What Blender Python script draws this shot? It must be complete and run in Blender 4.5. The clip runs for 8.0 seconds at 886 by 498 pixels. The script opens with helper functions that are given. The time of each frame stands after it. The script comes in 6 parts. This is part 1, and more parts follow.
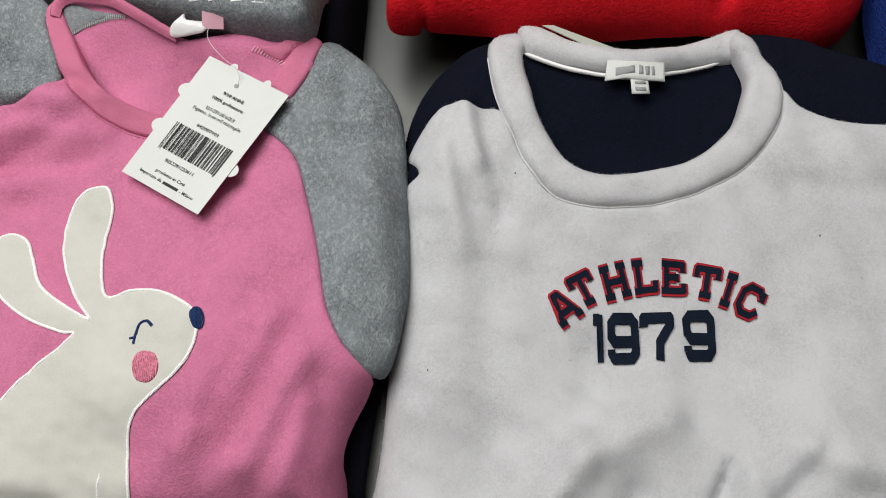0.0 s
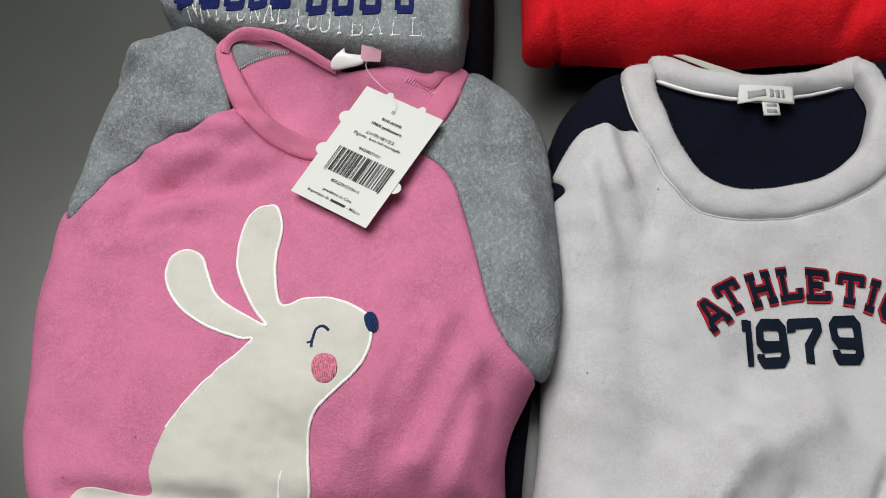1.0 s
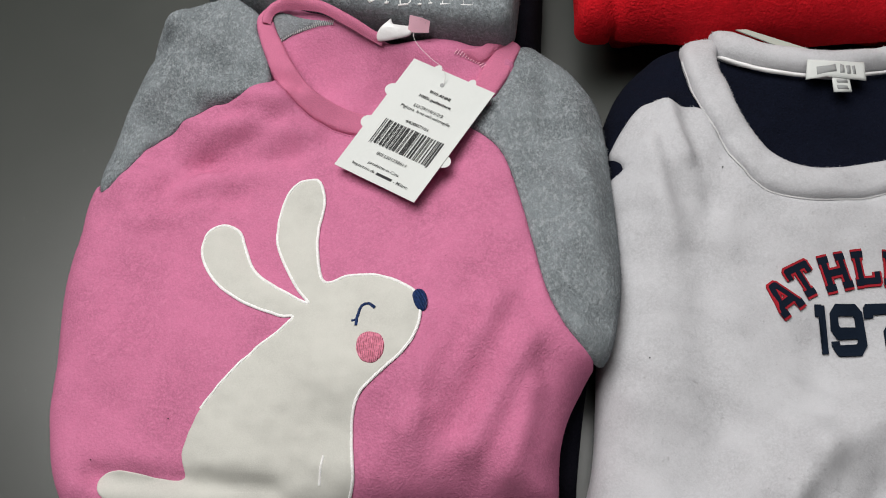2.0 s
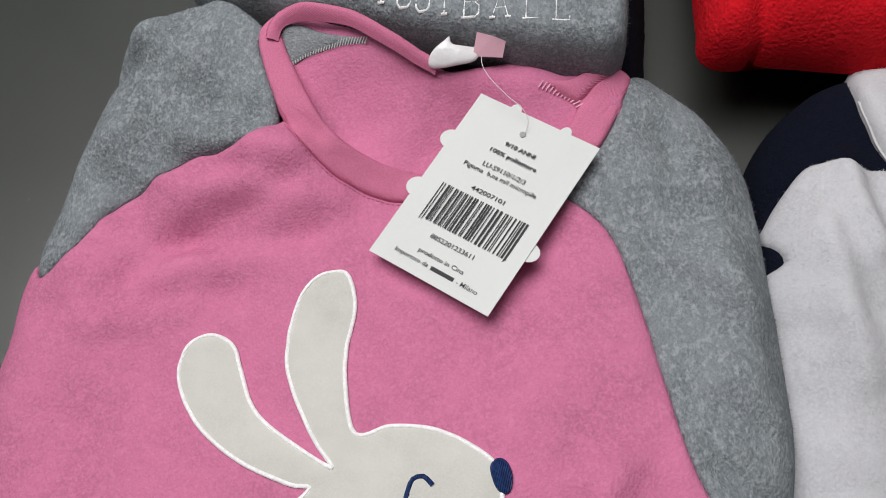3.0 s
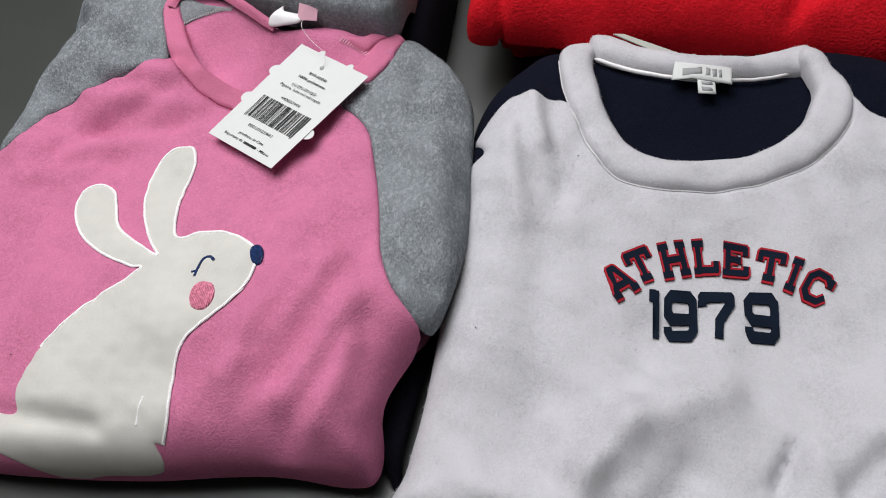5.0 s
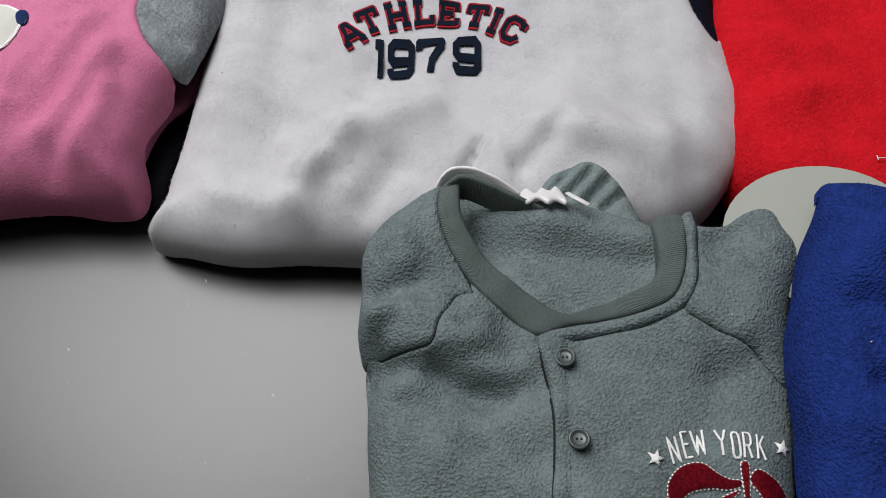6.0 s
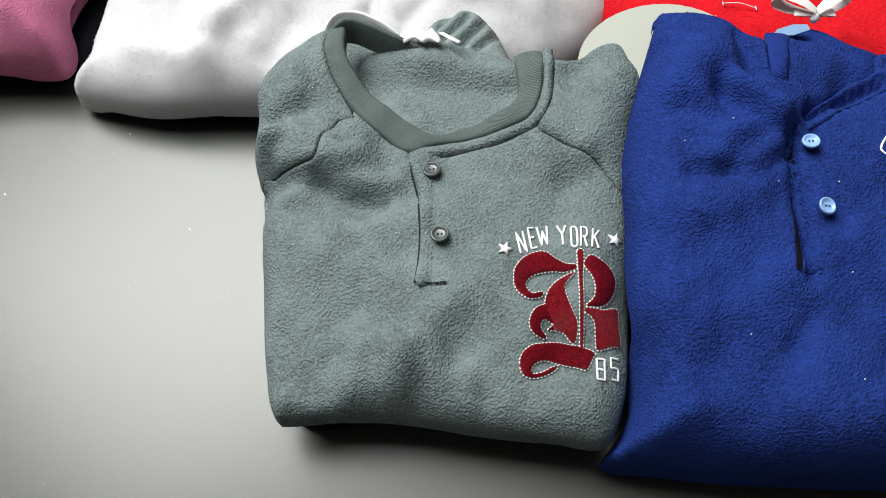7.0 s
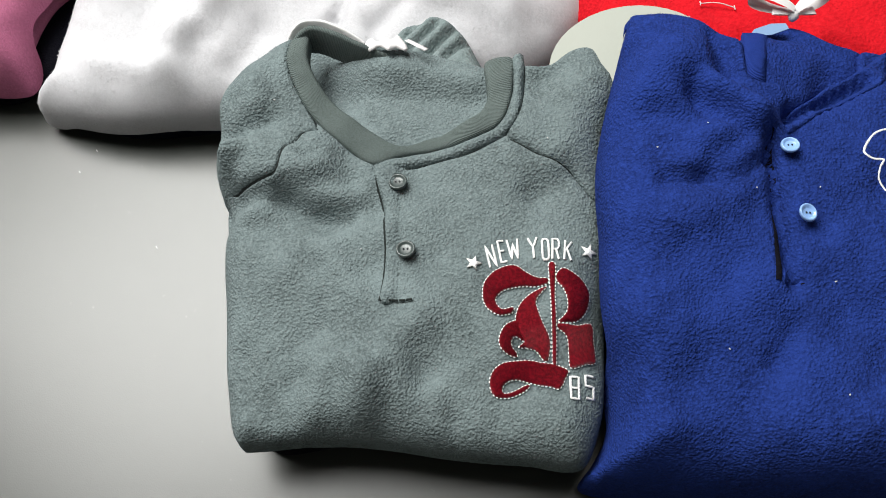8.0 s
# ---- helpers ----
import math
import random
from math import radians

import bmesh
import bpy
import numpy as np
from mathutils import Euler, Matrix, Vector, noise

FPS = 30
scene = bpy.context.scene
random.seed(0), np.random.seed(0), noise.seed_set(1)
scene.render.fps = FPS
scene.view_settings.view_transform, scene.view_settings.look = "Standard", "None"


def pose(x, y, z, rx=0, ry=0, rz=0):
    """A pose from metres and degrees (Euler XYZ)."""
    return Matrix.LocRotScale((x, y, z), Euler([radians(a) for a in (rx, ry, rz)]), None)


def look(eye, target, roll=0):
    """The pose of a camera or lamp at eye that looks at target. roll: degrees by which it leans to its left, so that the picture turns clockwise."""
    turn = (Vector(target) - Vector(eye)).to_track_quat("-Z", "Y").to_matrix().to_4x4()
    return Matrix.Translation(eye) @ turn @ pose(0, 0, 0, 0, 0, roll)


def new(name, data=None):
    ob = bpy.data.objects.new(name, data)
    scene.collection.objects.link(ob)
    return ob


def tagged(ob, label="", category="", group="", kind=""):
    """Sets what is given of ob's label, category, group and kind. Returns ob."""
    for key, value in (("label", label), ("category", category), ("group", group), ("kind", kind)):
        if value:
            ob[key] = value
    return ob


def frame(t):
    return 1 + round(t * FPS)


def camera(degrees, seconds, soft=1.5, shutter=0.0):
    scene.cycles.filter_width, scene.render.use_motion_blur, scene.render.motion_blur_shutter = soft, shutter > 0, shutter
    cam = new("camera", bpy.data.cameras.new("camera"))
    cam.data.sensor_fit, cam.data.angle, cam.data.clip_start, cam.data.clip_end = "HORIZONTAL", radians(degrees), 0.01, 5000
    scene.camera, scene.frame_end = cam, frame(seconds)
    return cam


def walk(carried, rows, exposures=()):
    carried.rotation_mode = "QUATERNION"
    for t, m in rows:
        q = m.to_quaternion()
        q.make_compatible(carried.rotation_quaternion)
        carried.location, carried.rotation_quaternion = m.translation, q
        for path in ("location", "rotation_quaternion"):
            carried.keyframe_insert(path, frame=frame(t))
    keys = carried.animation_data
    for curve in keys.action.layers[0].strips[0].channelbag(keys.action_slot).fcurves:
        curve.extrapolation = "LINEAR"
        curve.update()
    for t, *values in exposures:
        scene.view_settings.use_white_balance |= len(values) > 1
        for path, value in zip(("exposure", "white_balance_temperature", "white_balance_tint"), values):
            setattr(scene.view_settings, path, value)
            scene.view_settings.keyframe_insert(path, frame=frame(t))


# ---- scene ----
cam = camera(57.9, 8.0, soft=1.0)
PATH = [
    (0, (0.016, -0.005, 0.486), (-0.054, 0.64, -1.406), -5.8),
    (0.5, (-0.025, -0.027, 0.501), (-0.138, 0.697, -1.36), -8.7),
    (1, (-0.057, -0.044, 0.504), (-0.191, 0.749, -1.327), -9.3),
    (1.2, (-0.065, -0.052, 0.491), (-0.225, 0.759, -1.33), -10.5),
    (2.3, (-0.091, -0.056, 0.462), (-0.263, 0.779, -1.348), -10.2),
    (2.5, (-0.103, -0.029, 0.445), (-0.277, 0.784, -1.374), -10.4),
    (3, (-0.124, 0.058, 0.371), (-0.301, 0.832, -1.464), -10.8),
    (3.5, (-0.137, 0.116, 0.312), (-0.302, 0.832, -1.548), -10.7),
    (4, (-0.127, 0.12, 0.319), (-0.304, 0.812, -1.55), -12.0),
    (4.2, (-0.112, 0.093, 0.348), (-0.288, 0.801, -1.514), -11.4),
    (5.3, (0.097, -0.162, 0.453), (-0.22, 0.877, -1.226), -10.6),
    (5.5, (0.129, -0.188, 0.448), (-0.154, 0.853, -1.237), -10.1),
    (6, (0.151, -0.252, 0.428), (0.055, 0.717, -1.319), -4.2),
    (6.5, (0.181, -0.296, 0.424), (0.131, 0.606, -1.36), -2.6),
    (7, (0.209, -0.336, 0.441), (0.148, 0.533, -1.36), -3.5),
    (7.5, (0.218, -0.352, 0.444), (0.136, 0.54, -1.343), -4.6),
    (8, (0.229, -0.325, 0.428), (0.148, 0.558, -1.365), -5.7),
]
EXPOSURES = [(0, 0.0, 6500, 9), (1.2, -0.03, 6500, 9), (2.3, -0.08, 6400, 12), (3.0, -0.12, 6330, 13), (4.2, -0.12, 6280, 13), (5.3, 0.12, 6250, 14), (5.5, 0.12, 6250, 14), (6.0, 0.08, 6300, 13), (6.5, 0.55, 6400, 9), (7.0, 0.95, 6420, 8), (8.0, 0.95, 6450, 9)]
walk(cam, [(t, look(eye, target, roll)) for t, eye, target, roll in PATH], EXPOSURES)


# ---- light: one broad lamp behind the table to the side, one added overhead fill ----
def area_lamp(name, at, to, w, h, watts, tint):
    data = bpy.data.lights.new(name, "AREA")
    data.shape, data.size, data.size_y, data.energy, data.color = "RECTANGLE", w, h, watts, tint
    ob = new(name, data)
    ob.matrix_world = look(at, to)
    return ob


area_lamp("side_lamp", (-0.45, 0.5, 1.4), (0.0, 0.0, 0.0), 1.1, 0.9, 24.0, (1.0, 0.985, 0.95))
# unseen panel under the ceiling, added as soft fill
area_lamp("overhead_fill", (0.0, 0.3, 1.72), (0.0, 0.3, 0.0), 0.9, 0.9, 5.5, (1.0, 0.985, 0.96))
world = bpy.data.worlds.new("world")
scene.world = world
world.use_nodes = True
world.node_tree.nodes["Background"].inputs[0].default_value = (0.9, 0.95, 1.0, 1)
world.node_tree.nodes["Background"].inputs[1].default_value = 0.05

# ---- cloth surfaces: outline, edge height, crown height, folds ----
def curve(pts, closed=True, step=0.004):
    """A smooth line through pts, cut into even short pieces."""
    p = np.asarray(pts, float)[:, :2]
    n = len(p)
    out = []
    for i in range(n if closed else n - 1):
        if closed:
            a, b, c, d = p[i - 1], p[i], p[(i + 1) % n], p[(i + 2) % n]
        else:
            a, b, c, d = p[max(i - 1, 0)], p[i], p[i + 1], p[min(i + 2, n - 1)]
        k = max(2, int(np.linalg.norm(c - b) / step + 0.5))
        for s in np.arange(k) / k:
            out.append(0.5 * (2 * b + (c - a) * s + (2 * a - 5 * b + 4 * c - d) * s * s + (3 * b - a - 3 * c + d) * s ** 3))
    if not closed:
        out.append(p[-1])
    return np.array(out)


def gap(q, loop, closed=True):
    """The distance of each point of q from a line."""
    a = loop if closed else loop[:-1]
    b = np.roll(loop, -1, 0) if closed else loop[1:]
    best = np.full(len(q), 9.0)
    for s in range(0, len(a), 64):
        u, v = a[None, s:s + 64], b[None, s:s + 64] - a[None, s:s + 64]
        w = q[:, None] - u
        f = np.clip((w * v).sum(2) / np.maximum((v * v).sum(2), 1e-12), 0, 1)
        best = np.minimum(best, np.linalg.norm(w - f[..., None] * v, axis=2).min(1))
    return best


def inside(q, loop):
    x, y = q[:, 0], q[:, 1]
    r = np.zeros(len(q), bool)
    b = np.roll(loop, 1, 0)
    for (x0, y0), (x1, y1) in zip(loop, b):
        if y0 != y1:
            r ^= ((y0 > y) != (y1 > y)) & (x < (x1 - x0) * (y - y0) / (y1 - y0) + x0)
    return r


def dome(u):
    return np.sqrt(1 - (1 - np.clip(u, 0, 1)) ** 2)


def lumps(q, seed, size, amp):
    r = np.random.RandomState(seed)
    z = np.zeros(len(q))
    for _ in range(9):
        a, k = r.uniform(0, 6.28), 6.28 / (size * r.uniform(0.6, 1.8))
        z += np.sin((q[:, 0] * np.cos(a) + q[:, 1] * np.sin(a)) * k + r.uniform(0, 6.28) + 1.5 * np.sin(q[:, 1] * 31 + r.uniform(0, 6)))
    return z * amp / 3


class Cloth:
    """The upper surface of a folded garment: edge and tops are (x, y, z), folds are (x0, y0, x1, y1, rise, width)."""

    def __init__(self, outline, edge, tops, radius, folds=(), seed=1, rough=0.0012, deep=1.0):
        self.loop = curve(outline)
        self.edge, self.tops = np.array(edge), np.array(tops)
        self.radius, self.folds, self.seed, self.rough, self.deep = radius, folds, seed, rough, deep

    def blend(self, q, known, power, soft):
        d = np.linalg.norm(q[:, None] - known[None, :, :2], axis=2)
        w = 1 / (d ** 2 + soft ** 2) ** (power / 2)
        return (w * known[None, :, 2]).sum(1) / w.sum(1)

    def z(self, q):
        q = np.asarray(q, float).reshape(-1, 2)
        d = np.where(inside(q, self.loop), gap(q, self.loop), 0)
        low, top = self.blend(q, self.edge, 4, 0.01), self.blend(q, self.tops, 3, 0.02)
        lift = dome(d / self.radius)
        z = low + (top - low) * lift
        for x0, y0, x1, y1, rise, width in self.folds:
            a, v = np.array((x0, y0)), np.array((x1 - x0, y1 - y0))
            f = (q - a) @ v / (v @ v)
            off = np.linalg.norm(q - a - np.clip(f, 0, 1)[:, None] * v, axis=1)
            z += self.deep * rise * np.exp(-(off / width) ** 2) * np.clip(d / 0.008, 0, 1)
        return z + (lumps(q, self.seed, 0.035, self.rough) + lumps(q, self.seed + 7, 0.013, self.rough * 0.3)) * np.clip(d / 0.02, 0.2, 1)


# ---- materials ----
def nodes_of(name):
    m = bpy.data.materials.new(name)
    m.use_nodes = True
    t = m.node_tree
    return m, t, t.nodes["Principled BSDF"]


def add(t, kind, **values):
    n = t.nodes.new(kind)
    for k, v in values.items():
        n.inputs[k].default_value = v
    return n


def mix(t, fac, a, b, blend="MIX"):
    n = t.nodes.new("ShaderNodeMix")
    n.data_type, n.blend_type = "RGBA", blend
    for slot, v in ((0, fac), (6, a), (7, b)):
        if isinstance(v, bpy.types.NodeSocket):
            t.links.new(v, n.inputs[slot])
        else:
            n.inputs[slot].default_value = v if slot == 0 else (*v, 1)
    return n.outputs[2]


def ramp(t, fac, lo, hi):
    n = add(t, "ShaderNodeMapRange", **{"From Min": lo, "From Max": hi})
    t.links.new(fac, n.inputs["Value"])
    return n.outputs[0]


def noise_at(t, vec, scale, detail=3.0, rough=0.6, warp=0.0):
    n = add(t, "ShaderNodeTexNoise", Scale=scale, Detail=detail, Roughness=rough, Distortion=warp)
    t.links.new(vec, n.inputs["Vector"])
    return n.outputs[0]


def fleece(name, color, fleck, amount=0.5, nap=520.0, depth=0.0011, sheen=0.06, contrast=0.6, stretch=(1.0, 1.0, 1.0)):
    """Brushed fleece: short matted nap, flecked yarn, broad uneven brushing."""
    m, t, b = nodes_of(name)
    tc = t.nodes.new("ShaderNodeTexCoord")
    mp = t.nodes.new("ShaderNodeMapping")
    mp.inputs["Scale"].default_value = stretch
    t.links.new(tc.outputs["Object"], mp.inputs["Vector"])
    v = mp.outputs[0]
    bead = add(t, "ShaderNodeTexVoronoi", Scale=nap * 1.3)
    bead.feature = "SMOOTH_F1"
    bead.inputs["Smoothness"].default_value = 0.6
    t.links.new(v, bead.inputs["Vector"])
    round_top = add(t, "ShaderNodeMapRange", **{"From Min": 0.1, "From Max": 0.75, "To Min": 1.0, "To Max": 0.0})
    t.links.new(bead.outputs["Distance"], round_top.inputs["Value"])
    tuft = mix(t, 0.6, round_top.outputs[0], noise_at(t, v, nap * 1.1, 1.0, 0.4))
    fine = noise_at(t, v, nap * 2.7, 2.0, 0.6)
    brushed = noise_at(t, v, nap * 0.24, 3.0, 0.6, 1.2)
    broad = noise_at(t, v, 26.0, 3.0, 0.6, 0.6)
    spots = noise_at(t, v, nap * 0.55, 3.0, 0.75)
    dark = tuple(c * contrast for c in color)
    light = tuple(min(1, c * (2.0 - contrast) ** 0.35) for c in color)
    c = mix(t, ramp(t, tuft, 0.3, 0.72), dark, color)
    c = mix(t, ramp(t, brushed, 0.5, 0.85), c, light)
    c = mix(t, ramp(t, broad, 0.35, 0.75), c, tuple(min(1, x * 1.1) for x in color))
    c = mix(t, 0.3, c, mix(t, ramp(t, fine, 0.4, 0.65), dark, color))
    f = add(t, "ShaderNodeMath")
    f.operation = "MULTIPLY"
    t.links.new(ramp(t, spots, 0.5, 0.66), f.inputs[0])
    f.inputs[1].default_value = amount
    t.links.new(mix(t, f.outputs[0], c, fleck), b.inputs["Base Color"])
    b.inputs["Roughness"].default_value, b.inputs["Specular IOR Level"].default_value = 0.95, 0.12
    b.inputs["Sheen Weight"].default_value, b.inputs["Sheen Roughness"].default_value = sheen, 0.5
    b.inputs["Sheen Tint"].default_value = (*color, 1)
    b1 = add(t, "ShaderNodeBump", Strength=0.8, Distance=depth)
    t.links.new(tuft, b1.inputs["Height"])
    b2 = add(t, "ShaderNodeBump", Strength=0.35, Distance=depth * 0.6)
    t.links.new(fine, b2.inputs["Height"]), t.links.new(b1.outputs[0], b2.inputs["Normal"])
    t.links.new(b2.outputs[0], b.inputs["Normal"])
    return m


def rib_knit(name, color, centre, count=640.0, deep=0.8):
    """Fine knit whose ribs fan out from the middle of a neck."""
    m, t, b = nodes_of(name)
    tc = t.nodes.new("ShaderNodeTexCoord")
    mp = t.nodes.new("ShaderNodeMapping")
    mp.inputs["Location"].default_value = (-centre[0], -centre[1], 0)
    t.links.new(tc.outputs["Object"], mp.inputs["Vector"])
    g = t.nodes.new("ShaderNodeTexGradient")
    g.gradient_type = "RADIAL"
    t.links.new(mp.outputs[0], g.inputs["Vector"])
    k = add(t, "ShaderNodeMath")
    k.operation, k.inputs[1].default_value = "MULTIPLY", count * 6.2832
    t.links.new(g.outputs[1], k.inputs[0])
    s = add(t, "ShaderNodeMath")
    s.operation = "SINE"
    t.links.new(k.outputs[0], s.inputs[0])
    grain = noise_at(t, tc.outputs["Object"], 1500.0, 2.0)
    c = mix(t, ramp(t, s.outputs[0], -1, 1), tuple(x * deep for x in color), color)
    c = mix(t, ramp(t, grain, 0.35, 0.7), c, tuple(min(1, x * 1.12) for x in color))
    t.links.new(c, b.inputs["Base Color"])
    b.inputs["Roughness"].default_value, b.inputs["Specular IOR Level"].default_value, b.inputs["Sheen Weight"].default_value = 0.9, 0.08, 0.0
    b1 = add(t, "ShaderNodeBump", Strength=0.5, Distance=0.0005)
    t.links.new(s.outputs[0], b1.inputs["Height"])
    b2 = add(t, "ShaderNodeBump", Strength=0.3, Distance=0.0004)
    t.links.new(grain, b2.inputs["Height"]), t.links.new(b1.outputs[0], b2.inputs["Normal"])
    t.links.new(b2.outputs[0], b.inputs["Normal"])
    return m


def plain(name, color, rough=0.6, grain=900.0, vary=0.12, relief=0.0002, spec=0.3, metal=0.0):
    m, t, b = nodes_of(name)
    tc = t.nodes.new("ShaderNodeTexCoord")
    n = noise_at(t, tc.outputs["Object"], grain, 3.0)
    w = noise_at(t, tc.outputs["Object"], 40.0, 2.0)
    c = mix(t, ramp(t, n, 0.3, 0.7), tuple(x * (1 - vary) for x in color), color)
    c = mix(t, ramp(t, w, 0.35, 0.75), c, tuple(min(1, x * (1 + vary / 2)) for x in color))
    t.links.new(c, b.inputs["Base Color"])
    b.inputs["Roughness"].default_value, b.inputs["Specular IOR Level"].default_value, b.inputs["Metallic"].default_value = rough, spec, metal
    u = add(t, "ShaderNodeBump", Strength=0.4, Distance=relief)
    t.links.new(n, u.inputs["Height"]), t.links.new(u.outputs[0], b.inputs["Normal"])
    return m


def thread(name, color, angle=0.6, pitch=2600.0, gloss=0.45, deep=0.5, relief=0.0006):
    """Satin stitch: tight parallel threads with a soft shine, partly put into the colour."""
    m, t, b = nodes_of(name)
    tc = t.nodes.new("ShaderNodeTexCoord")
    mp = t.nodes.new("ShaderNodeMapping")
    mp.inputs["Rotation"].default_value = (0, 0, angle)
    t.links.new(tc.outputs["Object"], mp.inputs["Vector"])
    w = add(t, "ShaderNodeTexWave", Scale=pitch / 6.2832, Distortion=3.0, Detail=2.0)
    w.inputs["Detail Scale"].default_value = 0.3
    t.links.new(mp.outputs[0], w.inputs["Vector"])
    n = noise_at(t, tc.outputs["Object"], 700.0, 2.0)
    c = mix(t, w.outputs[1], tuple(x * deep for x in color), color)
    # paler noise patches paint uneven satin sheen into the colour
    c = mix(t, ramp(t, n, 0.4, 0.7), c, tuple(min(1, x * 1.5) for x in color))
    t.links.new(c, b.inputs["Base Color"])
    b.inputs["Roughness"].default_value, b.inputs["Specular IOR Level"].default_value, b.inputs["Sheen Weight"].default_value = gloss, 0.25, 0.0
    u = add(t, "ShaderNodeBump", Strength=0.9, Distance=relief)
    t.links.new(w.outputs[1], u.inputs["Height"]), t.links.new(u.outputs[0], b.inputs["Normal"])
    return m


def table_coat():
    """Smooth painted board with a soft sheen, faint scuffs and dust."""
    m, t, b = nodes_of("table_coat")
    tc = t.nodes.new("ShaderNodeTexCoord")
    v = tc.outputs["Object"]
    broad, speck, fine = noise_at(t, v, 5.0, 4.0), noise_at(t, v, 160.0, 3.0, 0.7), noise_at(t, v, 1200.0, 2.0)
    c = mix(t, ramp(t, broad, 0.3, 0.7), (0.036, 0.04, 0.036), (0.046, 0.05, 0.045))
    c = mix(t, ramp(t, speck, 0.7, 0.85), c, (0.16, 0.16, 0.145))
    t.links.new(c, b.inputs["Base Color"])
    r = add(t, "ShaderNodeMapRange", **{"To Min": 0.31, "To Max": 0.37})
    t.links.new(broad, r.inputs["Value"]), t.links.new(r.outputs[0], b.inputs["Roughness"])
    b.inputs["Specular IOR Level"].default_value = 0.7
    u = add(t, "ShaderNodeBump", Strength=0.12, Distance=0.0003)
    t.links.new(fine, u.inputs["Height"]), t.links.new(u.outputs[0], b.inputs["Normal"])
    return m


TABLE = table_coat()
WALL = plain("wall_paint", (0.35, 0.345, 0.33), 0.9, 300.0, 0.05)
CEIL = plain("ceiling_paint", (0.5, 0.5, 0.48), 0.9, 300.0, 0.05)
FLOOR = plain("floor_board", (0.2, 0.17, 0.14), 0.6, 60.0, 0.3)
WOOD = plain("leg_steel", (0.2, 0.2, 0.2), 0.4, 200.0, 0.1, metal=0.6)
PINK = fleece("pink_fleece", (0.59, 0.182, 0.318), (0.66, 0.25, 0.39), 0.25, 640.0, 0.00045, 0.15, contrast=0.74)
PINK_RIB = rib_knit("pink_rib", (0.68, 0.205, 0.34), (0.03, 0.085), 1100.0, 0.86)
MELANGE = fleece("grey_melange_fleece", (0.245, 0.273, 0.288), (0.38, 0.405, 0.42), 0.55, 720.0, 0.0007, contrast=0.42, stretch=(1.0, 0.7, 1.0))
MELANGE_BACK = fleece("grey_melange_reverse", (0.24, 0.26, 0.275), (0.36, 0.38, 0.39), 0.5, 820.0, 0.0008, contrast=0.45)
CREAM = fleece("cream_velour", (0.57, 0.565, 0.52), (0.6, 0.595, 0.55), 0.3, 1100.0, 0.0001, 0.1, contrast=0.9)
WHITE = fleece("white_fleece", (0.535, 0.535, 0.555), (0.57, 0.57, 0.59), 0.3, 660.0, 0.00016, 0.06, contrast=0.82)
NAVY = fleece("navy_fleece", (0.0035, 0.005, 0.013), (0.005, 0.008, 0.018), 0.3, 620.0, 0.0008, 0.0)
# near black: dark cloth, and shade painted under hems and in slits
BLACKISH = fleece("dark_fleece_and_shade", (0.004, 0.004, 0.008), (0.006, 0.006, 0.01), 0.3, 620.0, 0.0008, 0.0)
SAGE = fleece("grey_green_fleece", (0.182, 0.228, 0.233), (0.22, 0.268, 0.268), 0.35, 600.0, 0.0014, contrast=0.44)
SAGE_RIB = rib_knit("grey_green_rib", (0.12, 0.148, 0.142), (-0.005, 0.045), 380.0, 0.55)
PALE_SAGE = fleece("pale_grey_green_fleece", (0.2, 0.25, 0.25), (0.26, 0.31, 0.31), 0.5, 480.0, 0.001)
BLUE = fleece("royal_blue_fleece", (0.015, 0.038, 0.212), (0.022, 0.055, 0.3), 0.35, 600.0, 0.0014, 0.02, contrast=0.44)
BLUE_RIB = rib_knit("royal_blue_rib", (0.016, 0.038, 0.21), (0.0, 0.09), 520.0)
RED = fleece("red_fleece", (0.6, 0.008, 0.016), (0.7, 0.02, 0.03), 0.3, 480.0, 0.0008, 0.02, contrast=0.7)
INK_NAVY = plain("navy_flock", (0.008, 0.013, 0.024), 0.95, 1400.0, 0.3, 0.0003, 0.06)
INK_RED = plain("red_flock", (0.34, 0.018, 0.028), 0.9, 1400.0, 0.3, 0.0003, 0.08)
CARD = plain("white_card", (0.63, 0.65, 0.63), 0.55, 500.0, 0.03, 0.00005)
CARD_CREAM = plain("cream_card", (0.4, 0.42, 0.37), 0.6, 500.0, 0.03, 0.00005)
INK = plain("black_print", (0.012, 0.012, 0.014), 0.5, 900.0, 0.1)
INK_GREY = plain("grey_print", (0.3, 0.31, 0.31), 0.6, 900.0, 0.1)
WHITE_THREAD = thread("white_thread", (0.88, 0.87, 0.85), deep=0.93, relief=0.00015)
NAVY_THREAD = thread("navy_thread", (0.015, 0.04, 0.14), 0.2)
ROYAL_THREAD = thread("royal_thread", (0.012, 0.02, 0.13), 1.2)
PINK_THREAD = thread("coral_thread", (0.76, 0.22, 0.32), 0.1, 1800.0)
RED_THREAD_B = thread("crimson_thread_across", (0.25, 0.007, 0.017), 2.2, 6500.0, 0.32, 0.45)
RED_THREAD = thread("crimson_thread", (0.27, 0.008, 0.018), 0.9, 6500.0, 0.32, 0.45)
SEAM = plain("dark_seam_and_shade", (0.012, 0.016, 0.015), 0.9)
GREY_THREAD = plain("pale_overlock_thread", (0.5, 0.5, 0.5), 0.8)
PINK_PALE = plain("pale_pink_thread", (0.8, 0.42, 0.54), 0.8)
SATIN = plain("white_satin", (0.74, 0.73, 0.73), 0.25, 230.0, 0.05, 0.001, 0.6)
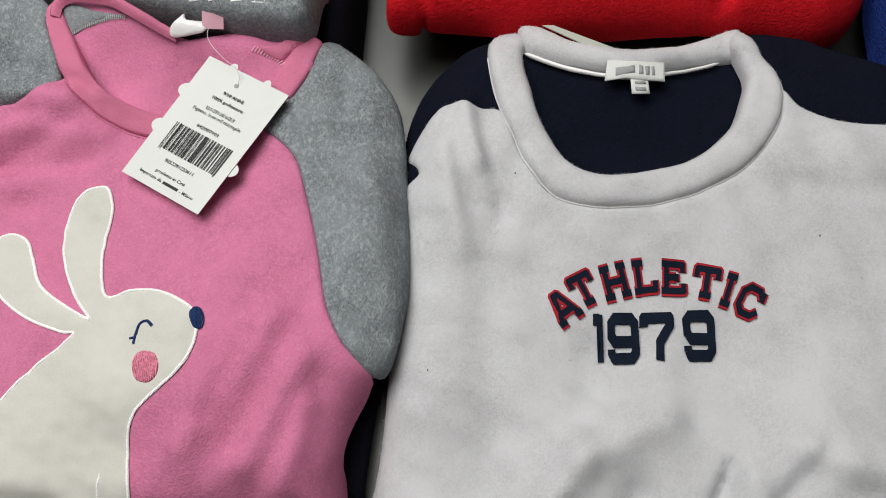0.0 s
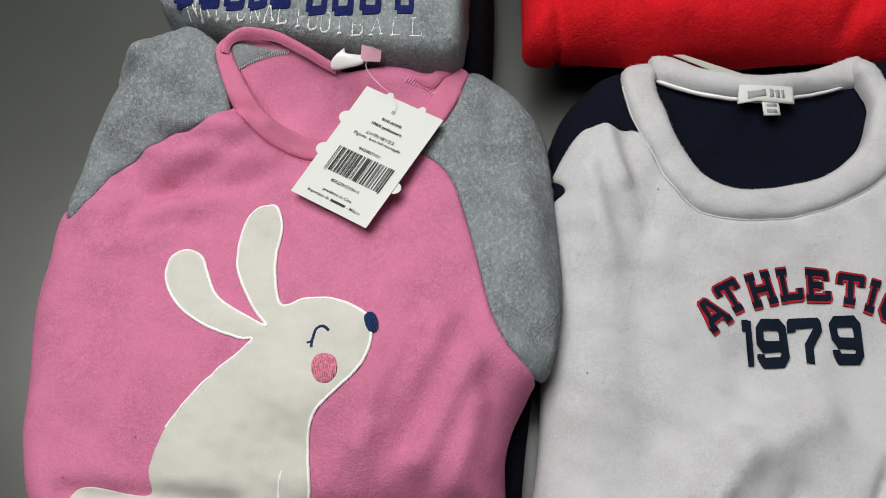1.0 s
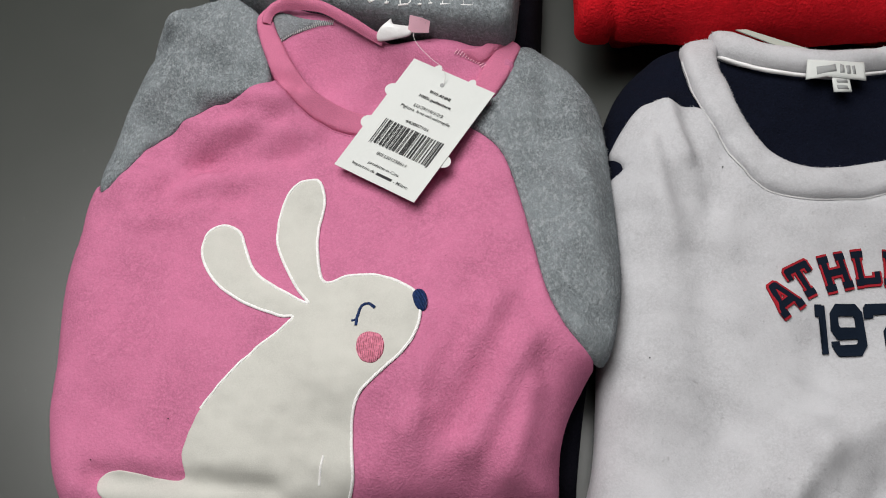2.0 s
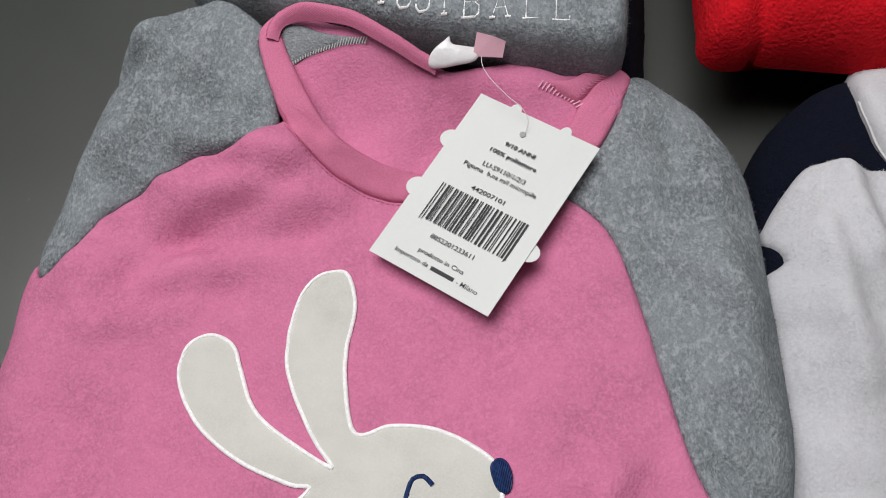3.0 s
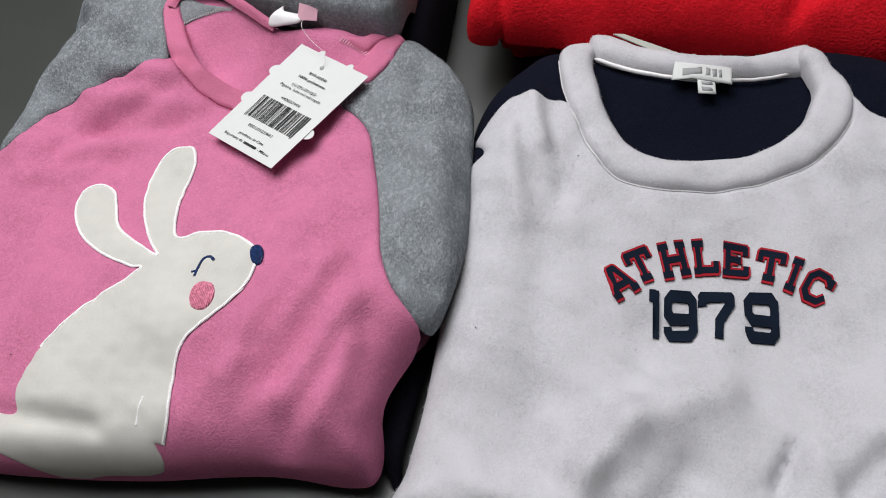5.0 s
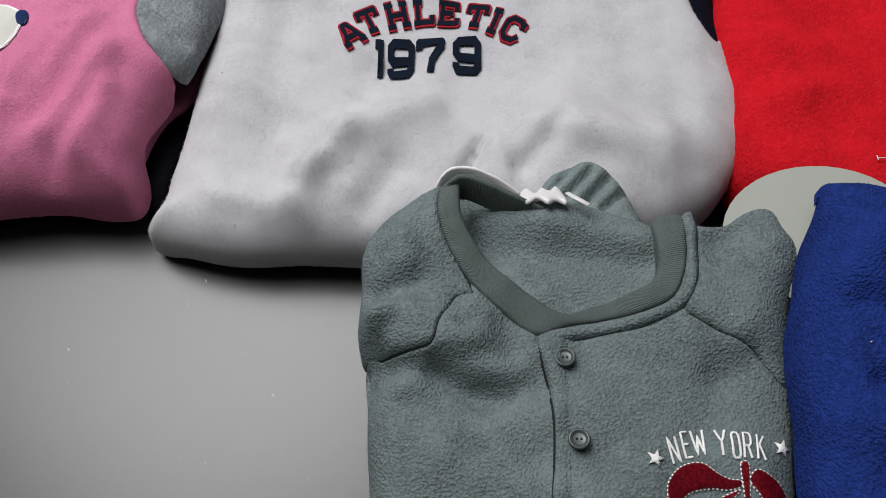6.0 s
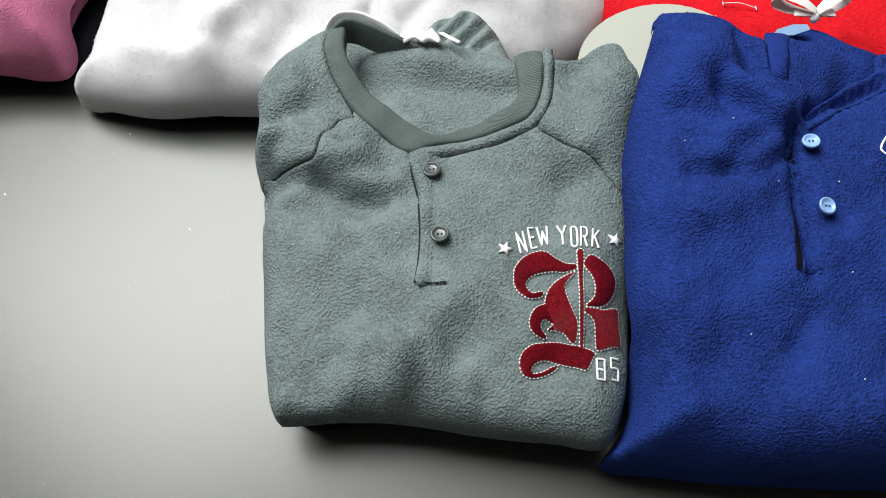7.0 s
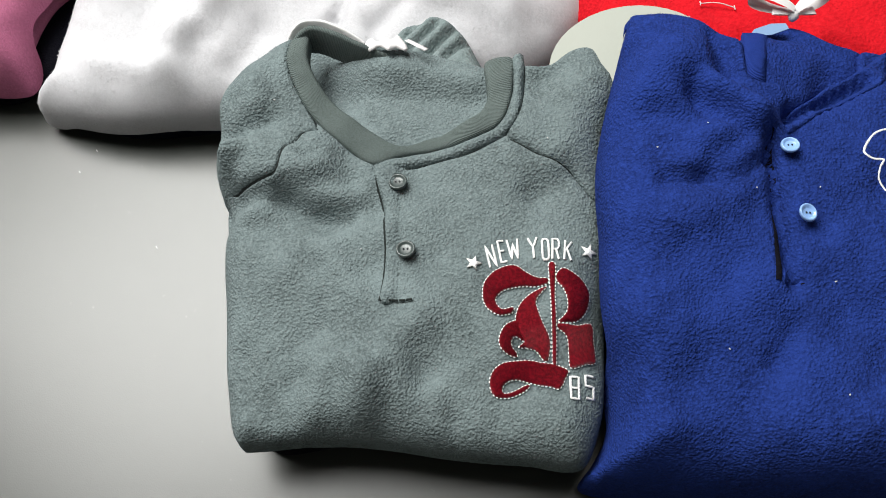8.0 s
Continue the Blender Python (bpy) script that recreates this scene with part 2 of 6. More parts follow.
PINK_SATIN = plain("pale_pink_satin", (0.85, 0.5, 0.6), 0.3, 1500.0, 0.05, 0.0001, 0.6)
SKY_SATIN = plain("sky_blue_satin", (0.22, 0.34, 0.54), 0.35, 1500.0, 0.05, 0.0001, 0.5)
NYLON = plain("clear_nylon", (0.7, 0.66, 0.66), 0.2, 500.0, 0.02, 0.00002, 0.6)
HORN = plain("grey_button_resin", (0.055, 0.07, 0.068), 0.3, 300.0, 0.15, 0.00003, 0.6)
HORN_BLUE = plain("sky_button_resin", (0.25, 0.42, 0.75), 0.25, 300.0, 0.12, 0.00003, 0.6)
HOLE = plain("button_hole_shade", (0.008, 0.01, 0.012), 0.9)
RED_STAR = fleece("red_star_fleece", (0.62, 0.012, 0.02), (0.7, 0.03, 0.04), 0.3, 480.0, 0.0006)


# ---- the garments' surfaces ----
PINK_LINE = [(-0.3217, -0.0124)] + [(-0.3388, 0.0312), (-0.3430, 0.0662), (-0.3495, 0.1173)] + [(-0.3457, 0.1556), (-0.3391, 0.1822)] + [(-0.3370, 0.1930), (-0.3330, 0.2090), (-0.3265, 0.2350), (-0.3190, 0.2640), (-0.3165, 0.2750), (-0.3090, 0.2890), (-0.2960, 0.3020)] + [(-0.2700, 0.3100), (-0.1998, 0.3100), (-0.1400, 0.3050), (-0.0900, 0.2970)] + [(-0.0620, 0.2720), (-0.0410, 0.2540), (-0.0275, 0.2310), (-0.0230, 0.2060), (-0.0208, 0.1750), (-0.0185, 0.1250), (-0.0221, 0.0923), (-0.0281, 0.0714)] + [(-0.0400, 0.0600), (-0.0486, 0.0429), (-0.0533, 0.0254), (-0.0545, -0.0010), (-0.0689, -0.0079), (-0.1156, -0.0082), (-0.1759, -0.0161), (-0.2347, -0.0205), (-0.2899, -0.0201)]
pink = Cloth(PINK_LINE,
             edge=[(-0.34, 0.03, 0.03), (-0.35, 0.12, 0.03), (-0.34, 0.2, 0.045), (-0.325, 0.27, 0.05), (-0.3, 0.315, 0.055), (-0.25, 0.32, 0.075), (-0.17, 0.32, 0.08), (-0.1, 0.3, 0.078), (-0.06, 0.275, 0.057), (-0.03, 0.23, 0.055), (-0.025, 0.15, 0.055), (-0.03, 0.09, 0.06), (-0.052, 0.04, 0.045), (-0.055, 0.0, 0.02), (-0.12, -0.006, 0.026), (-0.2, -0.018, 0.024), (-0.3, -0.02, 0.022)],
             tops=[(-0.125, 0.094, 0.0875), (-0.151, 0.07, 0.083), (-0.161, 0.087, 0.078), (-0.184, 0.109, 0.07), (-0.201, 0.089, 0.068), (-0.178, 0.018, 0.063), (-0.14, 0.15, 0.073), (-0.192, 0.161, 0.0675), (-0.197, 0.175, 0.0705), (-0.23, 0.15, 0.059), (-0.248, 0.148, 0.06), (-0.09, 0.22, 0.072), (-0.165, 0.21, 0.06), (-0.13, 0.2, 0.066), (-0.22, 0.24, 0.082), (-0.236, 0.3, 0.085), (-0.077, 0.268, 0.074), (-0.06, 0.15, 0.074), (-0.05, 0.09, 0.08), (-0.28, 0.2, 0.06), (-0.29, 0.1, 0.058), (-0.28, 0.02, 0.055), (-0.29, 0.26, 0.078), (-0.27, 0.3, 0.084), (-0.1, 0.03, 0.066), (-0.26, 0.14, 0.058), (-0.045, 0.238, 0.067), (-0.042, 0.205, 0.073), (-0.06, 0.255, 0.069)],
             radius=0.034, seed=3, rough=0.0012, deep=2.0,
             folds=[(-0.2888, 0.1748, -0.2660, 0.1909, -0.0016, 0.006), (-0.2664, 0.1919, -0.2215, 0.2120, -0.002, 0.007), (-0.2802, 0.2024, -0.2359, 0.2128, 0.0016, 0.007), (-0.2184, 0.1919, -0.1932, 0.2027, -0.001, 0.008), (-0.2786, 0.1592, -0.2414, 0.1666, -0.0014, 0.006), (-0.2808, 0.1732, -0.2369, 0.1815, 0.001, 0.007),
                    (-0.07, 0.075, -0.1, 0.02, 0.004, 0.008), (-0.085, 0.1, -0.13, 0.03, 0.003, 0.009), (-0.068, 0.05, -0.08, 0.01, 0.003, 0.006), (-0.1, 0.085, -0.12, 0.045, -0.0025, 0.006),
                    (-0.27, 0.235, -0.22, 0.225, 0.003, 0.008), (-0.28, 0.215, -0.2, 0.205, 0.0025, 0.007), (-0.275, 0.19, -0.21, 0.19, -0.002, 0.006), (-0.255, 0.25, -0.21, 0.235, -0.002, 0.005),
                    (-0.322, 0.266, -0.3, 0.274, -0.005, 0.0045), (-0.312, 0.28, -0.29, 0.288, 0.003, 0.008), (-0.3, 0.29, -0.27, 0.27, 0.003, 0.01), (-0.045, 0.22, -0.035, 0.14, 0.003, 0.01), (-0.06, 0.24, -0.05, 0.2, -0.002, 0.007),
                    (-0.05, 0.1, -0.028, 0.085, -0.003, 0.005), (-0.055, 0.18, -0.03, 0.165, 0.002, 0.007), (-0.06, 0.21, -0.035, 0.2, -0.002, 0.006), (-0.05, 0.13, -0.025, 0.12, 0.002, 0.006), (-0.045, 0.155, -0.025, 0.145, -0.002, 0.005), (-0.3, 0.24, -0.33, 0.22, 0.002, 0.008), (-0.28, 0.3, -0.31, 0.31, 0.002, 0.008), (-0.3, 0.15, -0.26, 0.16, 0.002, 0.006), (-0.1, 0.0, -0.1, 0.01, -0.003, 0.01), (-0.3, 0.005, -0.2, 0.0, -0.003, 0.006)])
pink_back = Cloth([(-0.27, 0.36), (-0.06, 0.33), (-0.06, 0.2), (-0.27, 0.2)],
                  edge=[(-0.16, 0.28, 0.07)],
                  tops=[(-0.232, 0.3, 0.09), (-0.195, 0.29, 0.087), (-0.16, 0.278, 0.083), (-0.225, 0.268, 0.072), (-0.115, 0.275, 0.076), (-0.15, 0.235, 0.054), (-0.2, 0.25, 0.06), (-0.1, 0.245, 0.06), (-0.08, 0.27, 0.074), (-0.1, 0.268, 0.078)],
                  radius=0.005, seed=5, rough=0.0007,
                  folds=[(-0.19, 0.285, -0.12, 0.262, 0.003, 0.012), (-0.17, 0.262, -0.12, 0.245, -0.003, 0.01)])
WHITE_LINE = [(-0.0129, 0.2520), (-0.0224, 0.2293), (-0.0269, 0.2055), (-0.0289, 0.1752), (-0.0273, 0.1446), (-0.0290, 0.1149), (-0.0310, 0.0809), (-0.0341, 0.0328), (-0.0390, 0.0040), (-0.0470, -0.0150), (-0.0440, -0.0245), (-0.0080, -0.0341), (0.0199, -0.0372), (0.0539, -0.0362), (0.1200, -0.0380), (0.1897, -0.0361), (0.2395, -0.0302), (0.2747, -0.0121), (0.2919, 0.0080), (0.3040, 0.0300), (0.3095, 0.0600), (0.3070, 0.0920), (0.3020, 0.1249), (0.3022, 0.1606), (0.3011, 0.1881), (0.2982, 0.2181), (0.2920, 0.2450), (0.2823, 0.2632), (0.2670, 0.2726), (0.2322, 0.2838), (0.1956, 0.2895), (0.1099, 0.2917), (0.0306, 0.2851), (0.0024, 0.2701)]
white = Cloth(WHITE_LINE,
              edge=[(-0.02, 0.25, 0.035), (-0.028, 0.2, 0.032), (-0.028, 0.12, 0.03), (-0.035, 0.03, 0.026), (-0.047, -0.02, 0.012), (-0.01, -0.034, 0.018), (0.05, -0.036, 0.02), (0.15, -0.04, 0.022), (0.24, -0.025, 0.025), (0.3, 0.03, 0.035), (0.308, 0.09, 0.035), (0.305, 0.17, 0.035), (0.3, 0.24, 0.035), (0.26, 0.28, 0.03), (0.2, 0.29, 0.042), (0.11, 0.292, 0.058), (0.03, 0.288, 0.042)],
              tops=[(0.085, 0.085, 0.044), (0.15, 0.083, 0.047), (0.178, 0.114, 0.0545), (0.06, 0.108, 0.0555), (-0.007, 0.071, 0.06), (0.104, 0.241, 0.066), (0.02, 0.2, 0.067), (0.2, 0.2, 0.06), (0.12, 0.115, 0.053), (0.12, 0.16, 0.058), (0.24, 0.13, 0.055), (0.1, 0.03, 0.06), (0.2, 0.04, 0.066), (0.0, 0.01, 0.048), (0.26, 0.06, 0.06), (0.265, 0.2, 0.066), (-0.012, 0.195, 0.07), (0.088, 0.163, 0.066), (0.03, 0.262, 0.06)],
              radius=0.036, seed=11, rough=0.001, deep=1.6,
              folds=[(0.046, -0.012, 0.056, 0.006, 0.0042, 0.009), (0.056, 0.006, 0.073, 0.028, 0.0052, 0.0105), (0.073, 0.028, 0.119, 0.048, 0.005, 0.012), (0.088, -0.014, 0.101, 0.007, -0.005, 0.011), (0.142, 0.004, 0.151, 0.023, -0.006, 0.005), (0.022, 0.014, 0.032, 0.043, -0.003, 0.014), (0.171, 0.002, 0.195, 0.031, -0.004, 0.007), (0.155, 0.02, 0.165, 0.0, 0.004, 0.008),
                     (0.19, 0.03, 0.25, 0.02, 0.006, 0.014), (0.012, 0.23, 0.02, 0.19, 0.004, 0.006), (0.0, 0.2, 0.01, 0.14, 0.003, 0.007), (0.045, 0.2, 0.03, 0.15, -0.002, 0.008), (0.02, 0.215, 0.035, 0.16, -0.002, 0.006),
                     (0.025, 0.13, 0.02, 0.06, -0.002, 0.012), (0.2, 0.18, 0.26, 0.175, -0.002, 0.008), (0.0, -0.01, 0.05, -0.02, 0.003, 0.01), (0.23, 0.2, 0.26, 0.15, 0.002, 0.01)])
white_back = Cloth([(0.0, 0.32), (0.22, 0.32), (0.22, 0.15), (0.0, 0.15)], edge=[(0.1, 0.2, 0.05)],
                   tops=[(0.1, 0.2, 0.048), (0.1, 0.26, 0.062), (0.05, 0.24, 0.052), (0.16, 0.24, 0.05), (0.09, 0.18, 0.05)], radius=0.005, seed=8, rough=0.0006)
GREY_LINE = [(0.0940, -0.0540), (0.1013, -0.0442), (0.1149, -0.0325), (0.1295, -0.0248)] + [(0.15, -0.02), (0.178, -0.022), (0.21, -0.034), (0.238, -0.045)] + [(0.2560, -0.0442), (0.2708, -0.0452), (0.2808, -0.0390), (0.2924, -0.0356), (0.3000, -0.0404)] + [(0.31, -0.055), (0.303, -0.082), (0.297, -0.139), (0.294, -0.173), (0.29, -0.218), (0.287, -0.233), (0.28, -0.249), (0.27, -0.252), (0.251, -0.249), (0.22, -0.246), (0.178, -0.24), (0.149, -0.239), (0.12, -0.241), (0.113, -0.24), (0.108, -0.23), (0.104, -0.207), (0.1, -0.174), (0.097, -0.138)] + [(0.0998, -0.1224), (0.0910, -0.1058)] + [(0.0904, -0.0906)] + [(0.0908, -0.0800)] + [(0.0909, -0.0667)]
grey = Cloth(GREY_LINE,
             edge=[(0.09, -0.055, 0.078), (0.11, -0.04, 0.08), (0.126, -0.028, 0.085), (0.2, -0.03, 0.082), (0.25, -0.045, 0.082), (0.29, -0.04, 0.086), (0.305, -0.05, 0.07), (0.3, -0.1, 0.055), (0.292, -0.2, 0.045), (0.282, -0.25, 0.04), (0.22, -0.247, 0.038), (0.15, -0.24, 0.038), (0.112, -0.24, 0.038), (0.102, -0.19, 0.042), (0.095, -0.12, 0.048), (0.088, -0.085, 0.062)],
             tops=[(0.191, -0.116, 0.076), (0.195, -0.154, 0.075), (0.23, -0.16, 0.074), (0.283, -0.158, 0.076), (0.267, -0.162, 0.074), (0.185, -0.178, 0.071), (0.145, -0.085, 0.081), (0.285, -0.207, 0.06), (0.13, -0.045, 0.09), (0.105, -0.07, 0.086), (0.25, -0.06, 0.086), (0.285, -0.06, 0.09), (0.14, -0.15, 0.072), (0.13, -0.21, 0.062), (0.22, -0.215, 0.062), (0.19, -0.09, 0.077)],
             radius=0.026, seed=17, rough=0.0013, deep=2.0,
             folds=[(0.1091, -0.1001, 0.1220, -0.0891, -0.003, 0.005), (0.1311, -0.1213, 0.1550, -0.1368, -0.0035, 0.006), (0.1466, -0.0922, 0.1737, -0.1126, 0.002, 0.006), (0.1264, -0.1145, 0.1443, -0.1100, 0.0025, 0.007), (0.2605, -0.1225, 0.2743, -0.1145, -0.0025, 0.008),
                    (0.1, -0.085, 0.12, -0.078, -0.004, 0.006), (0.1, -0.098, 0.118, -0.092, 0.003, 0.006), (0.1, -0.098, 0.135, -0.1, 0.004, 0.007), (0.105, -0.118, 0.165, -0.132, -0.004, 0.006), (0.115, -0.128, 0.17, -0.12, 0.003, 0.006), (0.16, -0.1, 0.18, -0.13, -0.003, 0.006),
                    (0.2, -0.19, 0.17, -0.225, 0.003, 0.012), (0.15, -0.19, 0.13, -0.225, -0.003, 0.012), (0.27, -0.05, 0.265, -0.06, -0.004, 0.01), (0.26, -0.2, 0.24, -0.23, -0.002, 0.01), (0.11, -0.045, 0.115, -0.07, 0.002, 0.008), (0.11, -0.11, 0.15, -0.108, 0.003, 0.007), (0.15, -0.2, 0.175, -0.21, 0.002, 0.008), (0.115, -0.2, 0.118, -0.225, -0.002, 0.006), (0.2, -0.2, 0.215, -0.23, -0.002, 0.008), (0.23, -0.09, 0.27, -0.1, 0.002, 0.012),
                    (0.142, -0.212, 0.138, -0.24, -0.0014, 0.0045), (0.153, -0.208, 0.15, -0.238, 0.0015, 0.0045), (0.163, -0.214, 0.165, -0.24, -0.0014, 0.004), (0.172, -0.205, 0.178, -0.24, 0.0014, 0.005), (0.188, -0.212, 0.185, -0.24, -0.0012, 0.004), (0.21, -0.22, 0.212, -0.245, 0.002, 0.005), (0.118, -0.16, 0.13, -0.2, -0.002, 0.007), (0.155, -0.15, 0.172, -0.175, 0.0018, 0.006)])
grey_back = Cloth([(0.1, 0.02), (0.27, 0.0), (0.27, -0.14), (0.1, -0.14)], edge=[(0.18, -0.06, 0.07)],
                  tops=[(0.14, -0.046, 0.052), (0.18, -0.038, 0.083), (0.23, -0.045, 0.078), (0.19, -0.1, 0.068), (0.16, -0.07, 0.07), (0.21, -0.07, 0.072)], radius=0.005, seed=19, rough=0.0008,
                  folds=[(0.15, -0.035, 0.23, -0.052, 0.004, 0.008), (0.16, -0.055, 0.23, -0.062, -0.003, 0.007)])
BLUE_LINE = [(0.3064, -0.0470), (0.3099, -0.0379), (0.3270, -0.0389), (0.3436, -0.0433), (0.3585, -0.0525)] + [(0.3853, -0.0467), (0.3966, -0.0479), (0.4099, -0.0560), (0.4228, -0.0641)] + [(0.47, -0.07), (0.56, -0.08), (0.575, -0.11), (0.572, -0.2), (0.56, -0.262), (0.48, -0.27), (0.423, -0.268), (0.349, -0.266), (0.307, -0.262), (0.284, -0.259), (0.278, -0.2545), (0.284, -0.247), (0.29, -0.236)] + [(0.2910, -0.2210), (0.2910, -0.2048)] + [(0.2885, -0.1825), (0.2895, -0.1530)] + [(0.2893, -0.1270), (0.2921, -0.1008), (0.2990, -0.0726), (0.3082, -0.0430)]
blue = Cloth(BLUE_LINE,
             edge=[(0.308, -0.045, 0.108), (0.335, -0.045, 0.112), (0.36, -0.05, 0.108), (0.4, -0.045, 0.1), (0.46, -0.06, 0.09), (0.57, -0.08, 0.05), (0.57, -0.2, 0.04), (0.5, -0.27, 0.03), (0.4, -0.268, 0.025), (0.307, -0.262, 0.022), (0.279, -0.255, 0.014), (0.291, -0.232, 0.04), (0.29, -0.18, 0.072), (0.292, -0.12, 0.08), (0.303, -0.07, 0.088)],
             tops=[(0.312, -0.121, 0.109), (0.378, -0.115, 0.1), (0.382, -0.148, 0.094), (0.325, -0.065, 0.124), (0.355, -0.07, 0.116), (0.32, -0.18, 0.096), (0.33, -0.23, 0.078), (0.4, -0.21, 0.084), (0.45, -0.12, 0.094), (0.5, -0.2, 0.08), (0.42, -0.08, 0.1), (0.345, -0.1, 0.11)],
             radius=0.03, seed=23, rough=0.0013, deep=1.6,
             folds=[(0.3180, -0.1321, 0.3458, -0.1305, -0.0042, 0.0055), (0.3223, -0.1268, 0.3415, -0.1258, 0.0025, 0.005), (0.3454, -0.1302, 0.3607, -0.1164, 0.003, 0.0045), (0.3337, -0.1291, 0.3401, -0.1242, -0.0018, 0.003), (0.3349, -0.0818, 0.3376, -0.0979, -0.003, 0.005), (0.3543, -0.0634, 0.3543, -0.0790, -0.004, 0.0035), (0.3434, -0.0999, 0.3582, -0.1001, 0.0018, 0.007), (0.3808, -0.0968, 0.4246, -0.0734, -0.008, 0.0035),
                    (0.338, -0.112, 0.365, -0.104, 0.003, 0.006), (0.345, -0.085, 0.366, -0.1, 0.005, 0.006), (0.335, -0.09, 0.358, -0.108, -0.005, 0.005), (0.348, -0.055, 0.35, -0.08, -0.004, 0.004), (0.354, -0.128, 0.369, -0.117, -0.003, 0.003), (0.316, -0.1, 0.34, -0.103, -0.002, 0.006), (0.3, -0.15, 0.33, -0.152, 0.002, 0.008), (0.31, -0.07, 0.335, -0.078, 0.002, 0.008), (0.31, -0.085, 0.33, -0.095, 0.003, 0.009),
                    (0.37, -0.108, 0.371, -0.18, -0.006, 0.003), (0.3, -0.2, 0.31, -0.24, 0.002, 0.01), (0.4, -0.08, 0.42, -0.06, -0.004, 0.008), (0.37, -0.2, 0.36, -0.215, -0.003, 0.006)])
SPORT_LINE = [(-0.29, 0.33), (-0.277, 0.312), (-0.25, 0.302), (-0.2, 0.288), (-0.16, 0.278), (-0.1, 0.267), (-0.081, 0.269), (-0.076, 0.29), (-0.074, 0.35), (-0.07, 0.45), (-0.08, 0.56), (-0.18, 0.57), (-0.28, 0.57), (-0.3, 0.48), (-0.3, 0.38)]
sport = Cloth(SPORT_LINE, edge=[(-0.28, 0.3, 0.05), (-0.18, 0.275, 0.08), (-0.08, 0.265, 0.078), (-0.074, 0.35, 0.05), (-0.08, 0.56, 0.03), (-0.28, 0.56, 0.03), (-0.3, 0.4, 0.045)],
              tops=[(-0.104, 0.282, 0.1), (-0.169, 0.287, 0.098), (-0.25, 0.315, 0.09), (-0.18, 0.4, 0.108), (-0.18, 0.52, 0.09)], radius=0.007, seed=29, rough=0.0008,
              folds=[(-0.25, 0.32, -0.22, 0.4, 0.003, 0.012), (-0.11, 0.3, -0.1, 0.36, -0.002, 0.01)])
RED_LINE = [(-0.038, 0.315), (-0.038, 0.299), (-0.032, 0.292), (-0.019, 0.291), (-0.013, 0.295), (-0.002, 0.292), (0.077, 0.286), (0.149, 0.288), (0.175, 0.287), (0.195, 0.284), (0.219, 0.281), (0.236, 0.283), (0.253, 0.292), (0.264, 0.312), (0.27, 0.36), (0.272, 0.45), (0.26, 0.56), (0.1, 0.57), (-0.03, 0.56), (-0.037, 0.45), (-0.038, 0.36)]
red = Cloth(RED_LINE, edge=[(-0.045, 0.3, 0.05), (0.0, 0.288, 0.05), (0.08, 0.282, 0.048), (0.15, 0.285, 0.05), (0.22, 0.278, 0.04), (0.26, 0.3, 0.04), (0.27, 0.45, 0.04), (0.1, 0.57, 0.03), (-0.06, 0.45, 0.04)],
            tops=[(0.0, 0.33, 0.085), (0.1, 0.32, 0.085), (0.2, 0.33, 0.08), (0.1, 0.45, 0.09), (0.1, 0.53, 0.08)], radius=0.03, seed=31, rough=0.0012,
            folds=[(-0.012, 0.285, -0.016, 0.34, -0.006, 0.005), (0.165, 0.29, 0.185, 0.32, -0.006, 0.006), (0.185, 0.3, 0.23, 0.31, 0.004, 0.012), (0.0, 0.305, 0.12, 0.3, 0.003, 0.012)])
SCARLET_LINE = [(0.312, 0.172), (0.345, 0.182), (0.42, 0.19), (0.5, 0.18), (0.57, 0.16), (0.575, 0.06), (0.56, -0.04), (0.45, -0.06), (0.37, -0.04), (0.31, -0.01), (0.29, 0.02), (0.29, 0.08), (0.297, 0.14)]
scarlet = Cloth(SCARLET_LINE, edge=[(0.3, 0.17, 0.035), (0.4, 0.19, 0.04), (0.57, 0.15, 0.03), (0.57, 0.0, 0.03), (0.45, -0.05, 0.04), (0.32, -0.01, 0.03), (0.285, 0.07, 0.03)],
                tops=[(0.33, 0.13, 0.06), (0.33, 0.05, 0.066), (0.45, 0.1, 0.075), (0.45, 0.0, 0.078), (0.36, 0.0, 0.07)], radius=0.035, seed=37, rough=0.0012,
                folds=[(0.29, 0.152, 0.4, 0.158, -0.004, 0.004), (0.31, 0.05, 0.36, 0.06, 0.004, 0.012), (0.3, 0.1, 0.36, 0.09, 0.003, 0.014)])
STAR_LINE = [(0.27, 0.275), (0.271, 0.25), (0.284, 0.244), (0.298, 0.222), (0.306, 0.205), (0.312, 0.185), (0.34, 0.18), (0.42, 0.185), (0.55, 0.2), (0.56, 0.3), (0.56, 0.42), (0.42, 0.43), (0.3, 0.4), (0.275, 0.33)]
star = Cloth(STAR_LINE, edge=[(0.27, 0.26, 0.04), (0.285, 0.24, 0.045), (0.3, 0.21, 0.04), (0.33, 0.18, 0.045), (0.5, 0.19, 0.04), (0.55, 0.3, 0.03), (0.4, 0.43, 0.03), (0.28, 0.33, 0.04)],
             tops=[(0.3, 0.26, 0.075), (0.335, 0.24, 0.08), (0.33, 0.21, 0.076), (0.42, 0.26, 0.09), (0.42, 0.36, 0.085)], radius=0.025, seed=41, rough=0.0014,
             folds=[(0.3, 0.262, 0.31, 0.225, -0.012, 0.006), (0.29, 0.25, 0.3, 0.24, 0.004, 0.008), (0.312, 0.25, 0.318, 0.21, 0.004, 0.006)])


# ---- builders ----
BASE = {}


